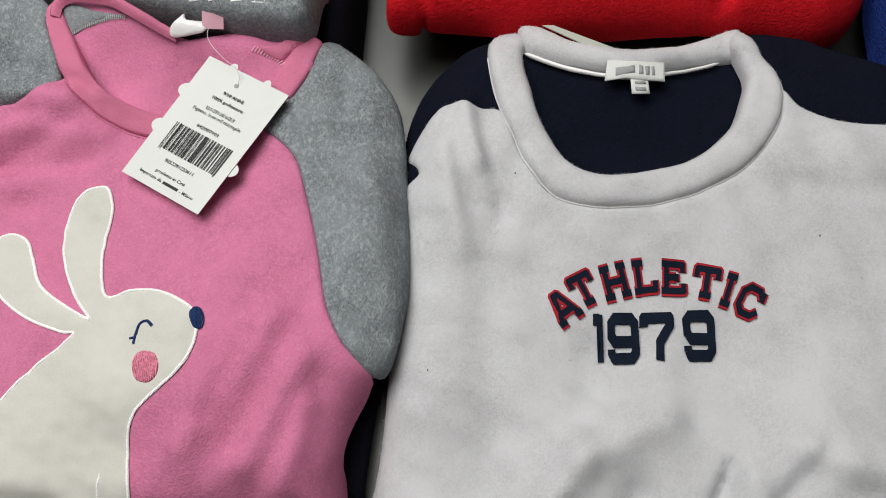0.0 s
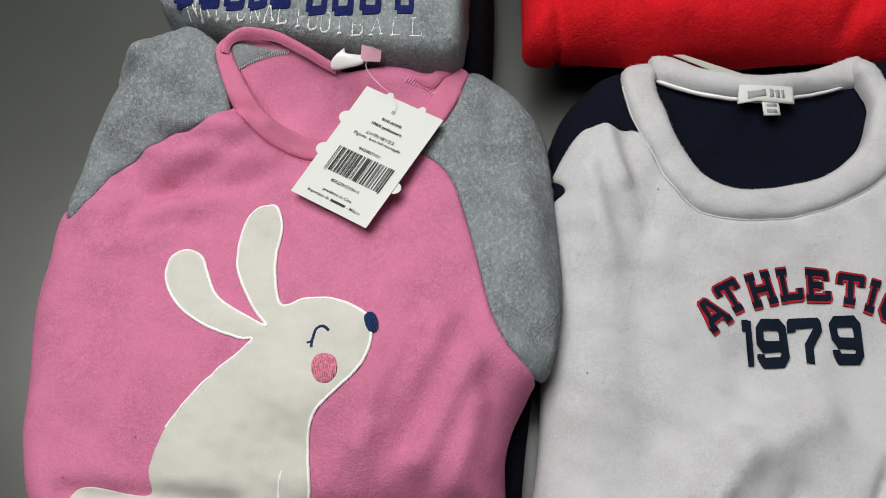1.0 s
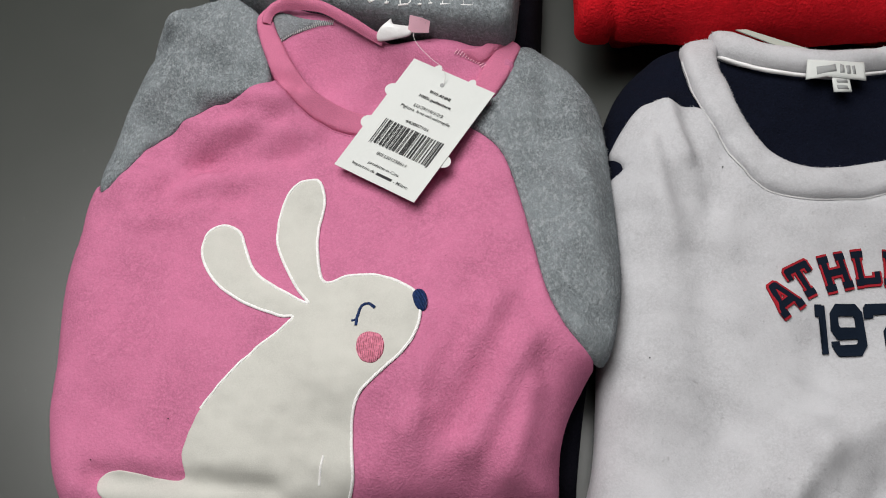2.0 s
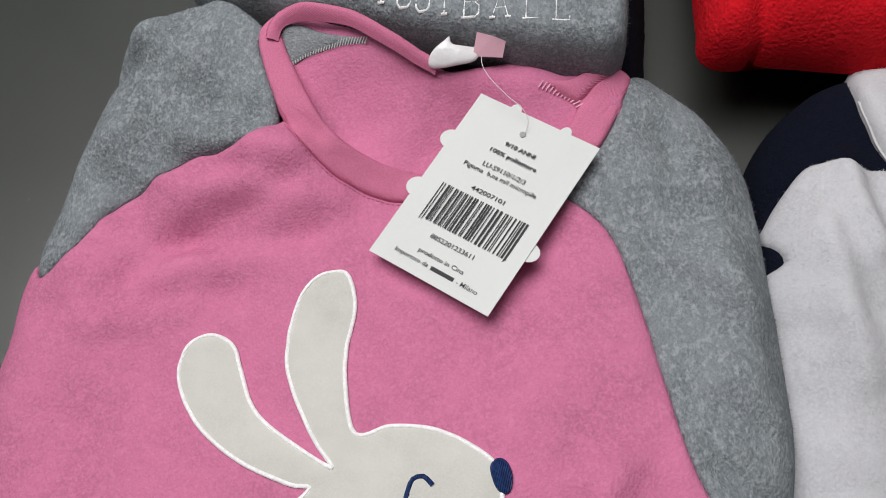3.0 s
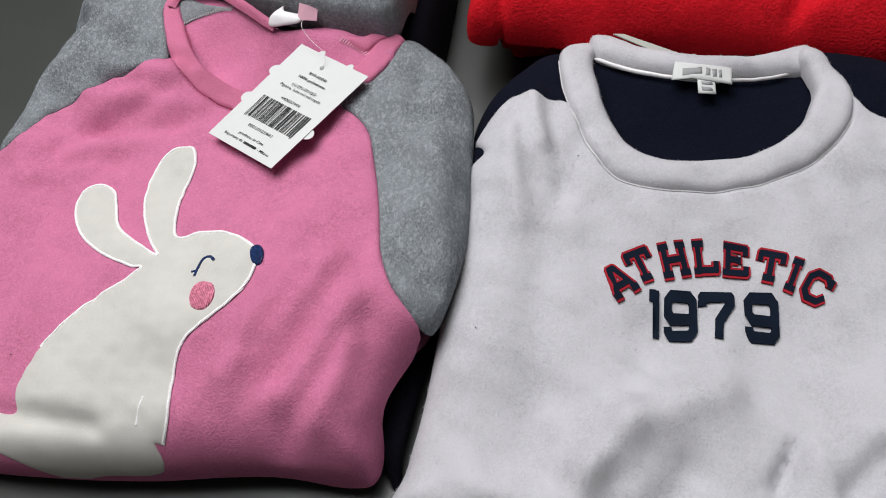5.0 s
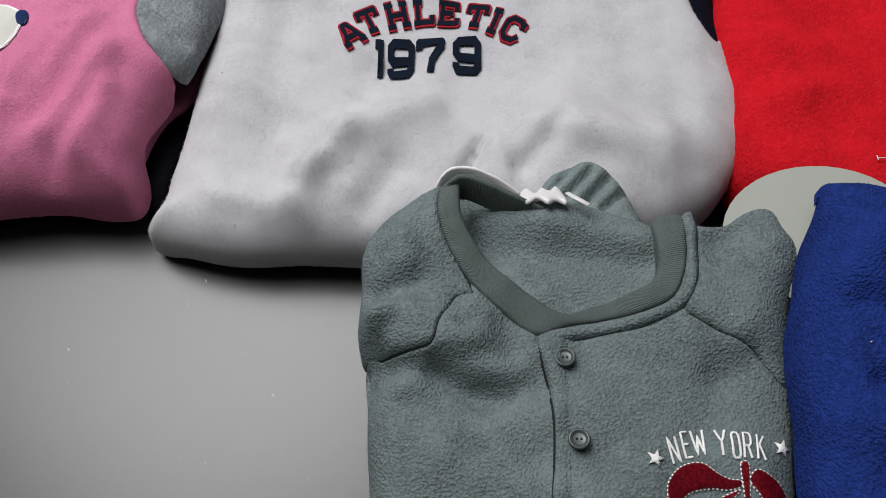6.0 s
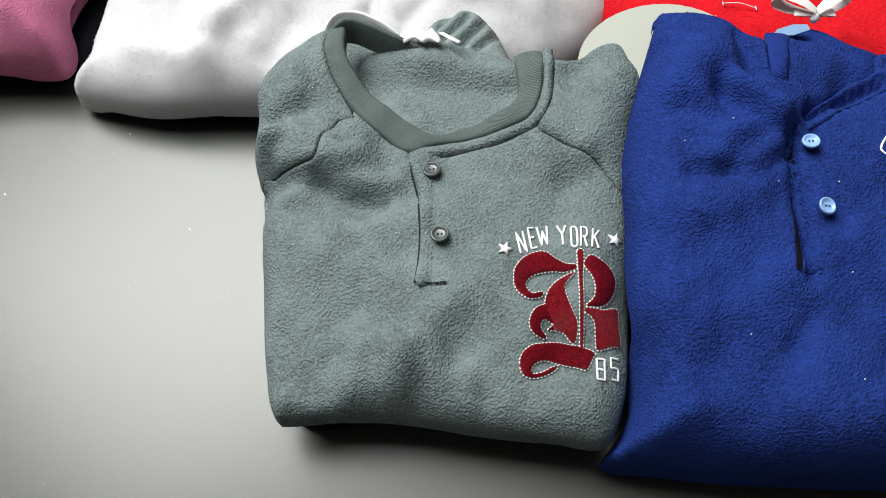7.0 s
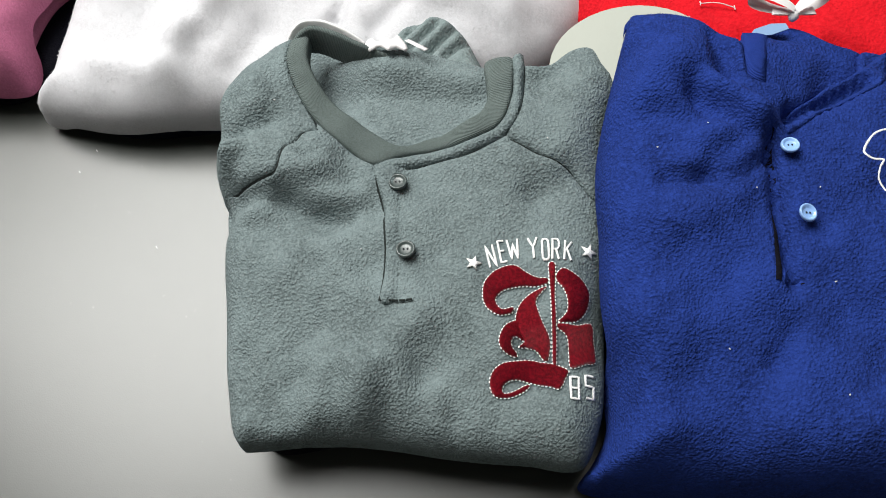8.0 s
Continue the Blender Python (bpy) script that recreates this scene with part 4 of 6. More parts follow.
NECK_IN = [(-0.2303, 0.2939), (-0.2307, 0.2878), (-0.2287, 0.2787), (-0.2231, 0.2675), (-0.2138, 0.2505), (-0.2034, 0.2364), (-0.1924, 0.2297), (-0.1801, 0.2256), (-0.1672, 0.2234), (-0.1533, 0.2219), (-0.1358, 0.2232), (-0.1201, 0.2285), (-0.1076, 0.2355), (-0.1012, 0.2440), (-0.0960, 0.2558), (-0.0883, 0.2723)]
i0, i1 = 5, 15
body_line = SEAM_L[:-1] + NECK_OUT[i0:i1] + SEAM_R + PINK_LINE[25:] + PINK_LINE[:6]
panel("body", pink, body_line, PINK, top, puff=0.002, soft=0.005, label="pink brushed fleece front")
left_sleeve = SEAM_L[::-1] + PINK_LINE[6:14] + NECK_OUT[1:i0]
panel("sleeve", pink, left_sleeve, MELANGE, top, puff=0.002, soft=0.005, label="grey melange fleece sleeve")
right_sleeve = SEAM_R + PINK_LINE[17:25][::-1] + NECK_OUT[i1:][::-1]
panel("sleeve", pink, right_sleeve, MELANGE, top, puff=0.002, soft=0.005, label="grey melange fleece sleeve")
panel("neckband", pink, NECK_OUT + NECK_IN[::-1], PINK_RIB, top, lift=0.001, puff=0.002, soft=0.003, thick=0.008, step=0.003, label="pink ribbed neckband")
panel("back_lining", pink_back, NECK_OUT[2:-1] + [(-0.0916, 0.2671), (-0.1049, 0.2673), (-0.1157, 0.2701), (-0.1266, 0.2725), (-0.1399, 0.2698), (-0.1530, 0.2669), (-0.1619, 0.2699), (-0.1821, 0.2787), (-0.2059, 0.2885), (-0.2206, 0.2926)], PINK, top, puff=0.002, soft=0.004, label="pink inside of the back")
standing_band("back_neckband", [(-0.2326, 0.2791), (-0.2312, 0.2854), (-0.2261, 0.2886), (-0.2171, 0.2885), (-0.1984, 0.2840), (-0.1800, 0.2747), (-0.1684, 0.2689), (-0.1595, 0.2651)], (0.083, 0.087, 0.0895, 0.0865, 0.079), (0.085, 0.0945, 0.0945, 0.091, 0.0825), PINK_RIB, top, 0.003, 0.003, "ribbed band at the back of the neck")
stitches("seam_stitch", pink, [(x * 0.985 - 0.0024, y * 0.985 + 0.0012) for x, y in NECK_OUT[5:16]], 0.0006, 0.0012, 0.001, PINK, top, 0.0012)
panel("back_neckband", pink_back, [(-0.1104, 0.2618), (-0.0994, 0.2649), (-0.0868, 0.2745), (-0.0808, 0.2706), (-0.0906, 0.2614), (-0.0988, 0.2552)], PINK_RIB, top, lift=0.003, puff=0.003, soft=0.004, thick=0.006, step=0.003)
panel("shoulder_lining", pink_back, [(-0.2317, 0.2870), (-0.2225, 0.2885), (-0.2058, 0.2828), (-0.1908, 0.2789), (-0.2059, 0.2778), (-0.2180, 0.2751), (-0.2259, 0.2713), (-0.2301, 0.2794)], MELANGE_BACK, top, lift=0.002, puff=0.002, soft=0.004, step=0.003, label="grey reverse side of the sleeve")
stitches("overlock", pink_back, [(-0.1908, 0.2789), (-0.2056, 0.2785), (-0.2180, 0.2761), (-0.2259, 0.2718)], 0.0005, 0.0007, 0.0006, GREY_THREAD, top, 0.0024, slant=0.0014)
stitches("overlock", pink_back, [(-0.1142, 0.2608), (-0.1074, 0.2588), (-0.1004, 0.2562), (-0.0962, 0.2528)], 0.0006, 0.0009, 0.0008, PINK_PALE, top, 0.0022, slant=0.0016)
panel("care_label", pink_back, [(-0.1619, 0.2695), (-0.1562, 0.2749), (-0.1535, 0.2775), (-0.1522, 0.2739), (-0.1441, 0.2743), (-0.1404, 0.2753), (-0.1419, 0.2688), (-0.1497, 0.2661), (-0.1585, 0.2651), (-0.1623, 0.2659)], SATIN, top, lift=0.007, puff=0.001, soft=0.002, thick=0.0006, step=0.002, label="shiny white satin label")
part("size_label", [(-0.1435, 0.2700, 0.084), (-0.1305, 0.2692, 0.084), (-0.1275, 0.2780, 0.0975), (-0.1405, 0.2795, 0.097), (-0.1435, 0.2706, 0.0836), (-0.1305, 0.2698, 0.0836), (-0.1275, 0.2786, 0.0971), (-0.1405, 0.2801, 0.0966)],
     [(0, 1, 2, 3), (7, 6, 5, 4), (0, 4, 5, 1), (1, 5, 6, 2), (2, 6, 7, 3), (3, 7, 4, 0)], PINK_SATIN, top, "small pale pink satin tab", smooth=False)
# lowest layer coloured near black as the shade below the hem
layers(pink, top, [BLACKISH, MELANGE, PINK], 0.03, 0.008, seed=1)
panel("tucked_sleeve", pink, [(-0.0573, 0.0916), (-0.0563, 0.0662), (-0.0591, 0.0419), (-0.0591, 0.0188), (-0.0660, 0.0257), (-0.0724, 0.0656)], MELANGE, top, lift=-0.006, puff=0.004, soft=0.006, label="grey sleeve end folded under")

# cream patch with a satin-stitched rim
PATCH = [(-0.2431, 0.0392), (-0.2287, 0.0569), (-0.2161, 0.0707), (-0.1975, 0.0874), (-0.2054, 0.0896), (-0.2251, 0.0969), (-0.2428, 0.1083), (-0.2537, 0.1207), (-0.2585, 0.1322), (-0.2557, 0.1434), (-0.2471, 0.1480), (-0.2377, 0.1438), (-0.2325, 0.1327), (-0.2257, 0.1197), (-0.2146, 0.1096), (-0.1896, 0.0957), (-0.1969, 0.1054), (-0.2082, 0.1242), (-0.2135, 0.1384), (-0.2118, 0.1581), (-0.2067, 0.1687), (-0.1979, 0.1743), (-0.1911, 0.1723), (-0.1871, 0.1587), (-0.1892, 0.1424), (-0.1872, 0.1253), (-0.1818, 0.1086), (-0.1687, 0.1116), (-0.1535, 0.1106), (-0.1403, 0.1057), (-0.1290, 0.0978), (-0.1265, 0.0871), (-0.1287, 0.0764), (-0.1343, 0.0668), (-0.1456, 0.0569), (-0.1561, 0.0466), (-0.1597, 0.0360)] + [(-0.1599, 0.0243), (-0.1583, 0.0056), (-0.1611, -0.0051), (-0.1658, -0.0046), (-0.1653, -0.0135), (-0.1972, -0.0178), (-0.2332, -0.0202)] + [(-0.2620, -0.0141), (-0.2900, -0.0081), (-0.2979, 0.0029), (-0.2860, 0.0079)] + [(-0.2514, 0.0040), (-0.2510, 0.0186)]
panel("applique", pink, PATCH, CREAM, top, lift=0.0016, puff=0.0008, soft=0.002, thick=0.0015, step=0.003, label="cream velour applique patch with two long lobes")
cord("satin_stitch", pink, PATCH[:40], 0.0017, WHITE_THREAD, top, 0.0019, 0.45, label="white satin stitch rim")
cord("satin_stitch", pink, [(-0.1741, 0.0160), (-0.1753, 0.0092), (-0.1758, 0.0019)], 0.0014, WHITE_THREAD, top, 0.0022, 0.5)
DOT = [(-0.1310, 0.0969), (-0.1286, 0.1001), (-0.1251, 0.0991), (-0.1230, 0.0943), (-0.1236, 0.0894), (-0.1260, 0.0881), (-0.1290, 0.0905)]
panel("nose_patch", pink, DOT, NAVY_THREAD, top, lift=0.0026, puff=0.001, soft=0.002, thick=0.001, step=0.0015, label="small navy embroidered oval")
SPOT = [(-0.1595, 0.0705), (-0.1580, 0.0755), (-0.1529, 0.0772), (-0.1467, 0.0751), (-0.1442, 0.0697), (-0.1452, 0.0643), (-0.1494, 0.0608), (-0.1554, 0.0618), (-0.1585, 0.0660)]
panel("round_patch", pink, SPOT, PINK_THREAD, top, lift=0.0026, puff=0.001, soft=0.002, thick=0.001, step=0.0015, label="round coral pink embroidered spot")
cord("stitch_line", pink, [(-0.1509, 0.0903), (-0.1546, 0.0934), (-0.1584, 0.0924), (-0.1598, 0.0890), (-0.1607, 0.0854), (-0.1607, 0.0814)], 0.0019, NAVY_THREAD, top, 0.0022, 0.5)
cord("stitch_line", pink, [(-0.1598, 0.0874), (-0.1612, 0.0850), (-0.1635, 0.0843)], 0.0015, NAVY_THREAD, top, 0.0022, 0.5)

# ---- swing tag on the pink top ----
TL, TR, BR, BL = (Vector(p) for p in ((-0.1395, 0.256, 0.0765), (-0.0895, 0.2275, 0.079), (-0.1335, 0.1525, 0.082), (-0.1825, 0.1815, 0.0755)))
tag = thing("swing_tag", -0.136, 0.205, "white printed card swing tag on clear thread", "swing tag", z=0.07)
UP = (TR - TL).cross(BL - TL).normalized() * -1
if UP.z < 0:
    UP = -UP


def on_tag(u, v, lift=0.0):
    a, b = TL.lerp(TR, u), BL.lerp(BR, u)
    return a.lerp(b, v) + UP * lift


def card(name, outline, low, high, material, parent, label=""):
    n = len(outline)
    verts = [on_tag(u, v, high) for u, v in outline] + [on_tag(u, v, low) for u, v in outline]
    faces = [tuple(range(n)), tuple(range(2 * n - 1, n - 1, -1))] + [(i, n + i, n + (i + 1) % n, (i + 1) % n) for i in range(n)]
    ob = part(name, [tuple(v) for v in verts], faces, material, parent, label, smooth=False)
    bm = bmesh.new()
    bm.from_mesh(ob.data)
    bmesh.ops.triangulate(bm, faces=bm.faces[:])
    bmesh.ops.recalc_face_normals(bm, faces=bm.faces[:])
    bm.to_mesh(ob.data)
    bm.free()
    return ob


front = card("card", [(0, 0), (0, 1), (1, 1), (1, 0)], -0.0004, 0.0, CARD, tag)
scallop = []
for (u0, v0), (u1, v1), bumps in (((0.02, 0.02), (0.02, 0.98), ((0.295, 0.055), (0.6, 0.055))), ((0.02, 0.98), (0.98, 0.98), ()), ((0.98, 0.98), (0.98, 0.02), ((0.64, 0.05),)), ((0.98, 0.02), (0.02, 0.02), ((0.28, 0.05), (0.7, 0.05)))):
    scallop.append((u0, v0))
    across = u0 == u1
    for c, r in bumps:
        for a in np.linspace(0, math.pi, 9):
            s = -r * math.cos(a)
            h = r * 1.15 * math.sin(a)
            if across:
                out = -1 if u0 < 0.5 else 1
                scallop.append((u0 + out * h * 1.5, (c + s) if u0 < 0.5 else c - s))
            else:
                scallop.append((1 - (c + s), v0 - h) if v0 < 0.5 else (c + s, v0 + h))
card("backing_card", scallop, -0.0011, -0.0006, CARD, tag, "scalloped white backing card")


def words(text, u, v, width, high, bold, parent, name="print_line"):
    cu = bpy.data.curves.new(name, "FONT")
    cu.body, cu.size, cu.align_x, cu.align_y, cu.resolution_u = text, 1.0, "CENTER", "CENTER", 3
    cu.offset = bold
    tmp = new("words_tmp", cu)
    deps = bpy.context.evaluated_depsgraph_get()
    me = bpy.data.meshes.new_from_object(tmp.evaluated_get(deps))
    co = np.array([v_.co[:2] for v_ in me.vertices])
    faces = [tuple(p.vertices) for p in me.polygons]
    bpy.data.objects.remove(tmp)
    bpy.data.curves.remove(cu)
    bpy.data.meshes.remove(me)
    mid, span = (co.max(0) + co.min(0)) / 2, co.max(0) - co.min(0)
    verts = [tuple(on_tag(u + (x - mid[0]) / span[0] * width, v - (y - mid[1]) / span[1] * high, 0.00012)) for x, y in co]
    return part(name, verts, faces, INK, parent, smooth=False)


words("9/10 ANNI", 0.515, 0.194, 0.25, 0.025, 0.02, front)
words("100% poliestere", 0.51, 0.257, 0.385, 0.031, 0.02, front)
words("LU-S9110/1/2/3", 0.51, 0.338, 0.35, 0.026, 0.004, front)
words("Pigiama  b.na m/l micropile", 0.51, 0.382, 0.6, 0.032, 0.004, front)
words("442007101", 0.505, 0.479, 0.275, 0.024, 0.004, front)
words("8052201233611", 0.505, 0.79, 0.36, 0.024, 0.004, front)
words("prodotto in Cina", 0.5, 0.88, 0.375, 0.03, 0.004, front)
words("Importato da", 0.3, 0.93, 0.28, 0.03, 0.004, front)
words("- Milano", 0.765, 0.93, 0.17, 0.024, 0.004, front)
card("print_bar", [(0.465, 0.92), (0.465, 0.94), (0.655, 0.94), (0.655, 0.92)], 0.0, 0.00012, INK, front)
rng = random.Random(4)
u = 0.165
while u < 0.87:
    w = rng.choice((0.0055, 0.006, 0.011, 0.017))
    card("barcode_bar", [(u, 0.522), (u, 0.73 + (0.015 if u < 0.19 or u > 0.85 else 0)), (u + w, 0.73), (u + w, 0.522)], 0.0, 0.00012, INK, front)
    u += w + rng.choice((0.008, 0.009, 0.015, 0.021))
hole_ring = [(0.46 + 0.024 * math.cos(a), 0.11 + 0.016 * math.sin(a)) for a in np.linspace(0, 6.28, 20, endpoint=False)]
card("punched_hole", hole_ring, 0.0, 0.00015, INK_GREY, front)


def wire(name, pts, r, material, parent, label=""):
    cu = bpy.data.curves.new(name, "CURVE")
    cu.dimensions, cu.bevel_depth, cu.bevel_resolution = "3D", r, 2
    sp = cu.splines.new("BEZIER")
    sp.bezier_points.add(len(pts) - 1)
    for bp, p in zip(sp.bezier_points, pts):
        bp.co, bp.handle_left_type, bp.handle_right_type = p, "AUTO", "AUTO"
    tmp = new("wire_tmp", cu)
    me = bpy.data.meshes.new_from_object(tmp.evaluated_get(bpy.context.evaluated_depsgraph_get()))
    verts, faces = [v.co[:] for v in me.vertices], [tuple(p.vertices) for p in me.polygons]
    bpy.data.objects.remove(tmp)
    bpy.data.curves.remove(cu)
    bpy.data.meshes.remove(me)
    return part(name, verts, faces, material, parent, label)


wire("thread_loop", [on_tag(0.46, 0.11, -0.001), on_tag(0.47, 0.09, 0.001), on_tag(0.44, 0.04, 0.004), (-0.129, 0.2495, 0.086), (-0.135, 0.256, 0.087), (-0.139, 0.264, 0.086), (-0.1395, 0.272, 0.0835)], 0.00016, NYLON, tag, "clear nylon thread")

# ---- white and navy fleece top ----
wt = thing("sweatshirt", 0.13, 0.12, "folded white fleece pajama top with navy shoulders", "pajama top", "folded pajamas on the table")
WN_OUT = [(0.0472, 0.2960), (0.0353, 0.2943), (0.0275, 0.2793), (0.0262, 0.2640), (0.0288, 0.2450), (0.0334, 0.2256), (0.0403, 0.2093), (0.0475, 0.1916), (0.0601, 0.1740), (0.0724, 0.1674), (0.0888, 0.1642), (0.1090, 0.1658), (0.1292, 0.1697), (0.1490, 0.1765), (0.1703, 0.1880), (0.1852, 0.2025), (0.1968, 0.2211), (0.2004, 0.2361), (0.1979, 0.2511), (0.1911, 0.2625), (0.1872, 0.2772), (0.1778, 0.2856)]
WN_IN = [(0.0495, 0.2762), (0.0476, 0.2668), (0.0485, 0.2554), (0.0515, 0.2409), (0.0550, 0.2234), (0.0633, 0.2050), (0.0740, 0.1906), (0.0884, 0.1846), (0.1067, 0.1854), (0.1240, 0.1898), (0.1439, 0.1952), (0.1589, 0.2062), (0.1701, 0.2191), (0.1769, 0.2357), (0.1802, 0.2476), (0.1766, 0.2615), (0.1726, 0.2706)]
CAP = [(-0.0144, 0.1862), (-0.0213, 0.1979), (-0.0191, 0.2043), (-0.0128, 0.2152), (-0.0016, 0.2284), (0.0102, 0.2296), (0.0213, 0.2269)]
RIGHT = [(0.1993, 0.2410), (0.2092, 0.2304), (0.2245, 0.2217), (0.2419, 0.2173), (0.2660, 0.2097)] + [(0.2683, 0.1831), (0.2746, 0.1632), (0.2791, 0.1415), (0.2860, 0.1205), (0.2951, 0.1069)]
white_line = CAP + WN_OUT[5:17] + RIGHT + WHITE_LINE[3:23][::-1]
panel("body", white, white_line, WHITE, wt, puff=0.0025, soft=0.005, label="white brushed fleece front")
panel("shoulder_panel", white, CAP[1:] + WN_OUT[5:1:-1] + WHITE_LINE[-2:] + WHITE_LINE[:6] + [CAP[0]], NAVY, wt, lift=-0.002, puff=0.002, soft=0.004, label="navy fleece shoulder")
panel("shoulder_panel", white, RIGHT[::-1] + WN_OUT[16:21] + WHITE_LINE[22:31][::-1], NAVY, wt, lift=-0.002, puff=0.002, soft=0.004, label="navy fleece shoulder")
panel("neckband", white, WN_OUT + WN_IN[::-1], WHITE, wt, lift=0.0025, puff=0.006, soft=0.007, thick=0.008, step=0.0035, label="thick white fleece neckband")
cord("neck_seam", white, WN_OUT[3:19], 0.0012, GREY_THREAD, wt, 0.0003, 0.2)
panel("back_lining", white_back, WN_OUT[3:20] + [(0.1789, 0.2755), (0.1455, 0.2643), (0.1127, 0.2570), (0.0785, 0.2645), (0.0511, 0.2770)], NAVY, wt, lift=-0.001, label="navy inside of the back")
panel("back_neckband", white_back, [(0.0453, 0.2862), (0.0585, 0.2857), (0.0803, 0.2727), (0.1062, 0.2668), (0.1311, 0.2695), (0.1575, 0.2778), (0.1788, 0.2856), (0.1828, 0.2784), (0.1797, 0.2659), (0.1634, 0.2625), (0.1419, 0.2583), (0.1158, 0.2503), (0.0950, 0.2524), (0.0746, 0.2584), (0.0596, 0.2639), (0.0490, 0.2705)], WHITE, wt, lift=0.005, puff=0.007, soft=0.008, thick=0.009, step=0.0035)
panel("neck_tape", white_back, [(0.0507, 0.2686), (0.0746, 0.2574), (0.0950, 0.2507), (0.1154, 0.2496), (0.1419, 0.2566), (0.1651, 0.2625), (0.1654, 0.2611), (0.1419, 0.2546), (0.1154, 0.2470), (0.0944, 0.2487), (0.0746, 0.2547), (0.0517, 0.2660)], SATIN, wt, lift=0.004, puff=0.001, soft=0.002, thick=0.001, step=0.0025)
lab = panel("brand_label", white_back, [(0.0968, 0.2554), (0.1313, 0.2565), (0.1312, 0.2445), (0.1187, 0.2440), (0.1067, 0.2444), (0.0948, 0.2430)], CARD, wt, lift=0.0095, thick=0.0008, step=0.002, label="small white woven label", sharp=True)
siz = panel("size_tab", white_back, [(0.1102, 0.2450), (0.1206, 0.2462), (0.1217, 0.2366), (0.1110, 0.2361)], CARD, wt, lift=0.0085, thick=0.0008, step=0.002, sharp=True)
for quad in ([(0.1012, 0.2502), (0.1127, 0.2523), (0.1128, 0.2476), (0.1012, 0.2455)], [(0.1155, 0.2529), (0.1180, 0.2523), (0.1177, 0.2472), (0.1148, 0.2466)], [(0.1190, 0.2523), (0.1219, 0.2528), (0.1216, 0.2472), (0.1193, 0.2466)], [(0.1229, 0.2525), (0.1248, 0.2530), (0.1250, 0.2476), (0.1232, 0.2472)]):
    panel("print_bar", white_back, quad, INK_GREY, lab, lift=0.0098, thick=0.0003, step=0.002, sharp=True)
for quad in ([(0.1125, 0.2430), (0.1190, 0.2435), (0.1196, 0.2418), (0.1131, 0.2414)], [(0.1127, 0.2399), (0.1190, 0.2398), (0.1198, 0.2377), (0.1133, 0.2376)]):
    panel("print_bar", white_back, quad, INK_GREY, siz, lift=0.0088, thick=0.0003, step=0.002, sharp=True)
TAPE = [(0.0595, 0.2838), (0.0662, 0.2838), (0.1036, 0.2669), (0.0949, 0.2643)]
part("hanging_tape", [(*p, 0.064) for p in TAPE] + [(*p, 0.0632) for p in TAPE], [(0, 1, 2, 3), (7, 6, 5, 4)] + [(i, 4 + i, 4 + (i + 1) % 4, (i + 1) % 4) for i in range(4)], CARD_CREAM, wt, "cream card tongue behind the collar", smooth=False)


def between(a, b, f, n=36):
    """A line part of the way from one line to another."""
    out = []
    for ln in (a, b):
        p = curve(ln, False, 0.003)
        d = np.concatenate(([0], np.cumsum(np.linalg.norm(np.diff(p, axis=0), axis=1))))
        t = np.linspace(0, d[-1], n)
        out.append(np.column_stack((np.interp(t, d, p[:, 0]), np.interp(t, d, p[:, 1]))))
    return [tuple(p) for p in out[0] * (1 - f) + out[1] * f]


cord("neck_seam", white, between(WN_OUT[1:], WN_IN, 0.2)[3:-3], 0.0012, GREY_THREAD, wt, 0.0042, 0.25)
layers(white, wt, [NAVY, NAVY, WHITE], 0.024, 0.008, seed=2)
panel("tucked_sleeve", white, [(-0.0288, 0.1640), (-0.0299, 0.1083), (-0.0386, 0.0526), (-0.0434, 0.0145), (-0.0443, -0.0065), (-0.0567, 0.0136), (-0.0673, 0.0506), (-0.0606, 0.0928), (-0.0367, 0.1036)], BLACKISH, wt, lift=-0.004, puff=0.004, soft=0.008, label="dark navy sleeve folded under")

# flocked lettering across the chest
ARCH = [(0.0666, 0.1070), (0.0782, 0.1170), (0.0958, 0.1212), (0.1117, 0.1241), (0.1277, 0.1241), (0.1460, 0.1212), (0.1574, 0.1166), (0.1688, 0.1104)]
for ch, p, turn, wide in zip("ATHLETIC", ARCH, (36, 27, 14, 6, -2, -13, -20, -28), (0.0145, 0.0135, 0.0145, 0.0135, 0.0135, 0.0135, 0.012, 0.0135)):
    edge = letter("letter", ch, white, (p[0], p[1] + 0.0008), 0.0178, wide, turn, 0.34, INK_RED, wt, 0.0028, label="navy flocked block letter with red rim")
    letter("letter_face", ch, white, (p[0], p[1] + 0.0008), 0.0178, wide, turn, 0.2, INK_NAVY, edge, 0.0031)
YEAR = [(0.0850, 0.0915), (0.0995, 0.0915), (0.1178, 0.0919), (0.1404, 0.0929)]
for ch, p, wide in zip("1979", YEAR, (0.0135, 0.0165, 0.0172, 0.0172)):
    letter("numeral", ch, white, p, 0.0258, wide, 1, 0.24, INK_NAVY, wt, 0.003, label="navy flocked numeral")

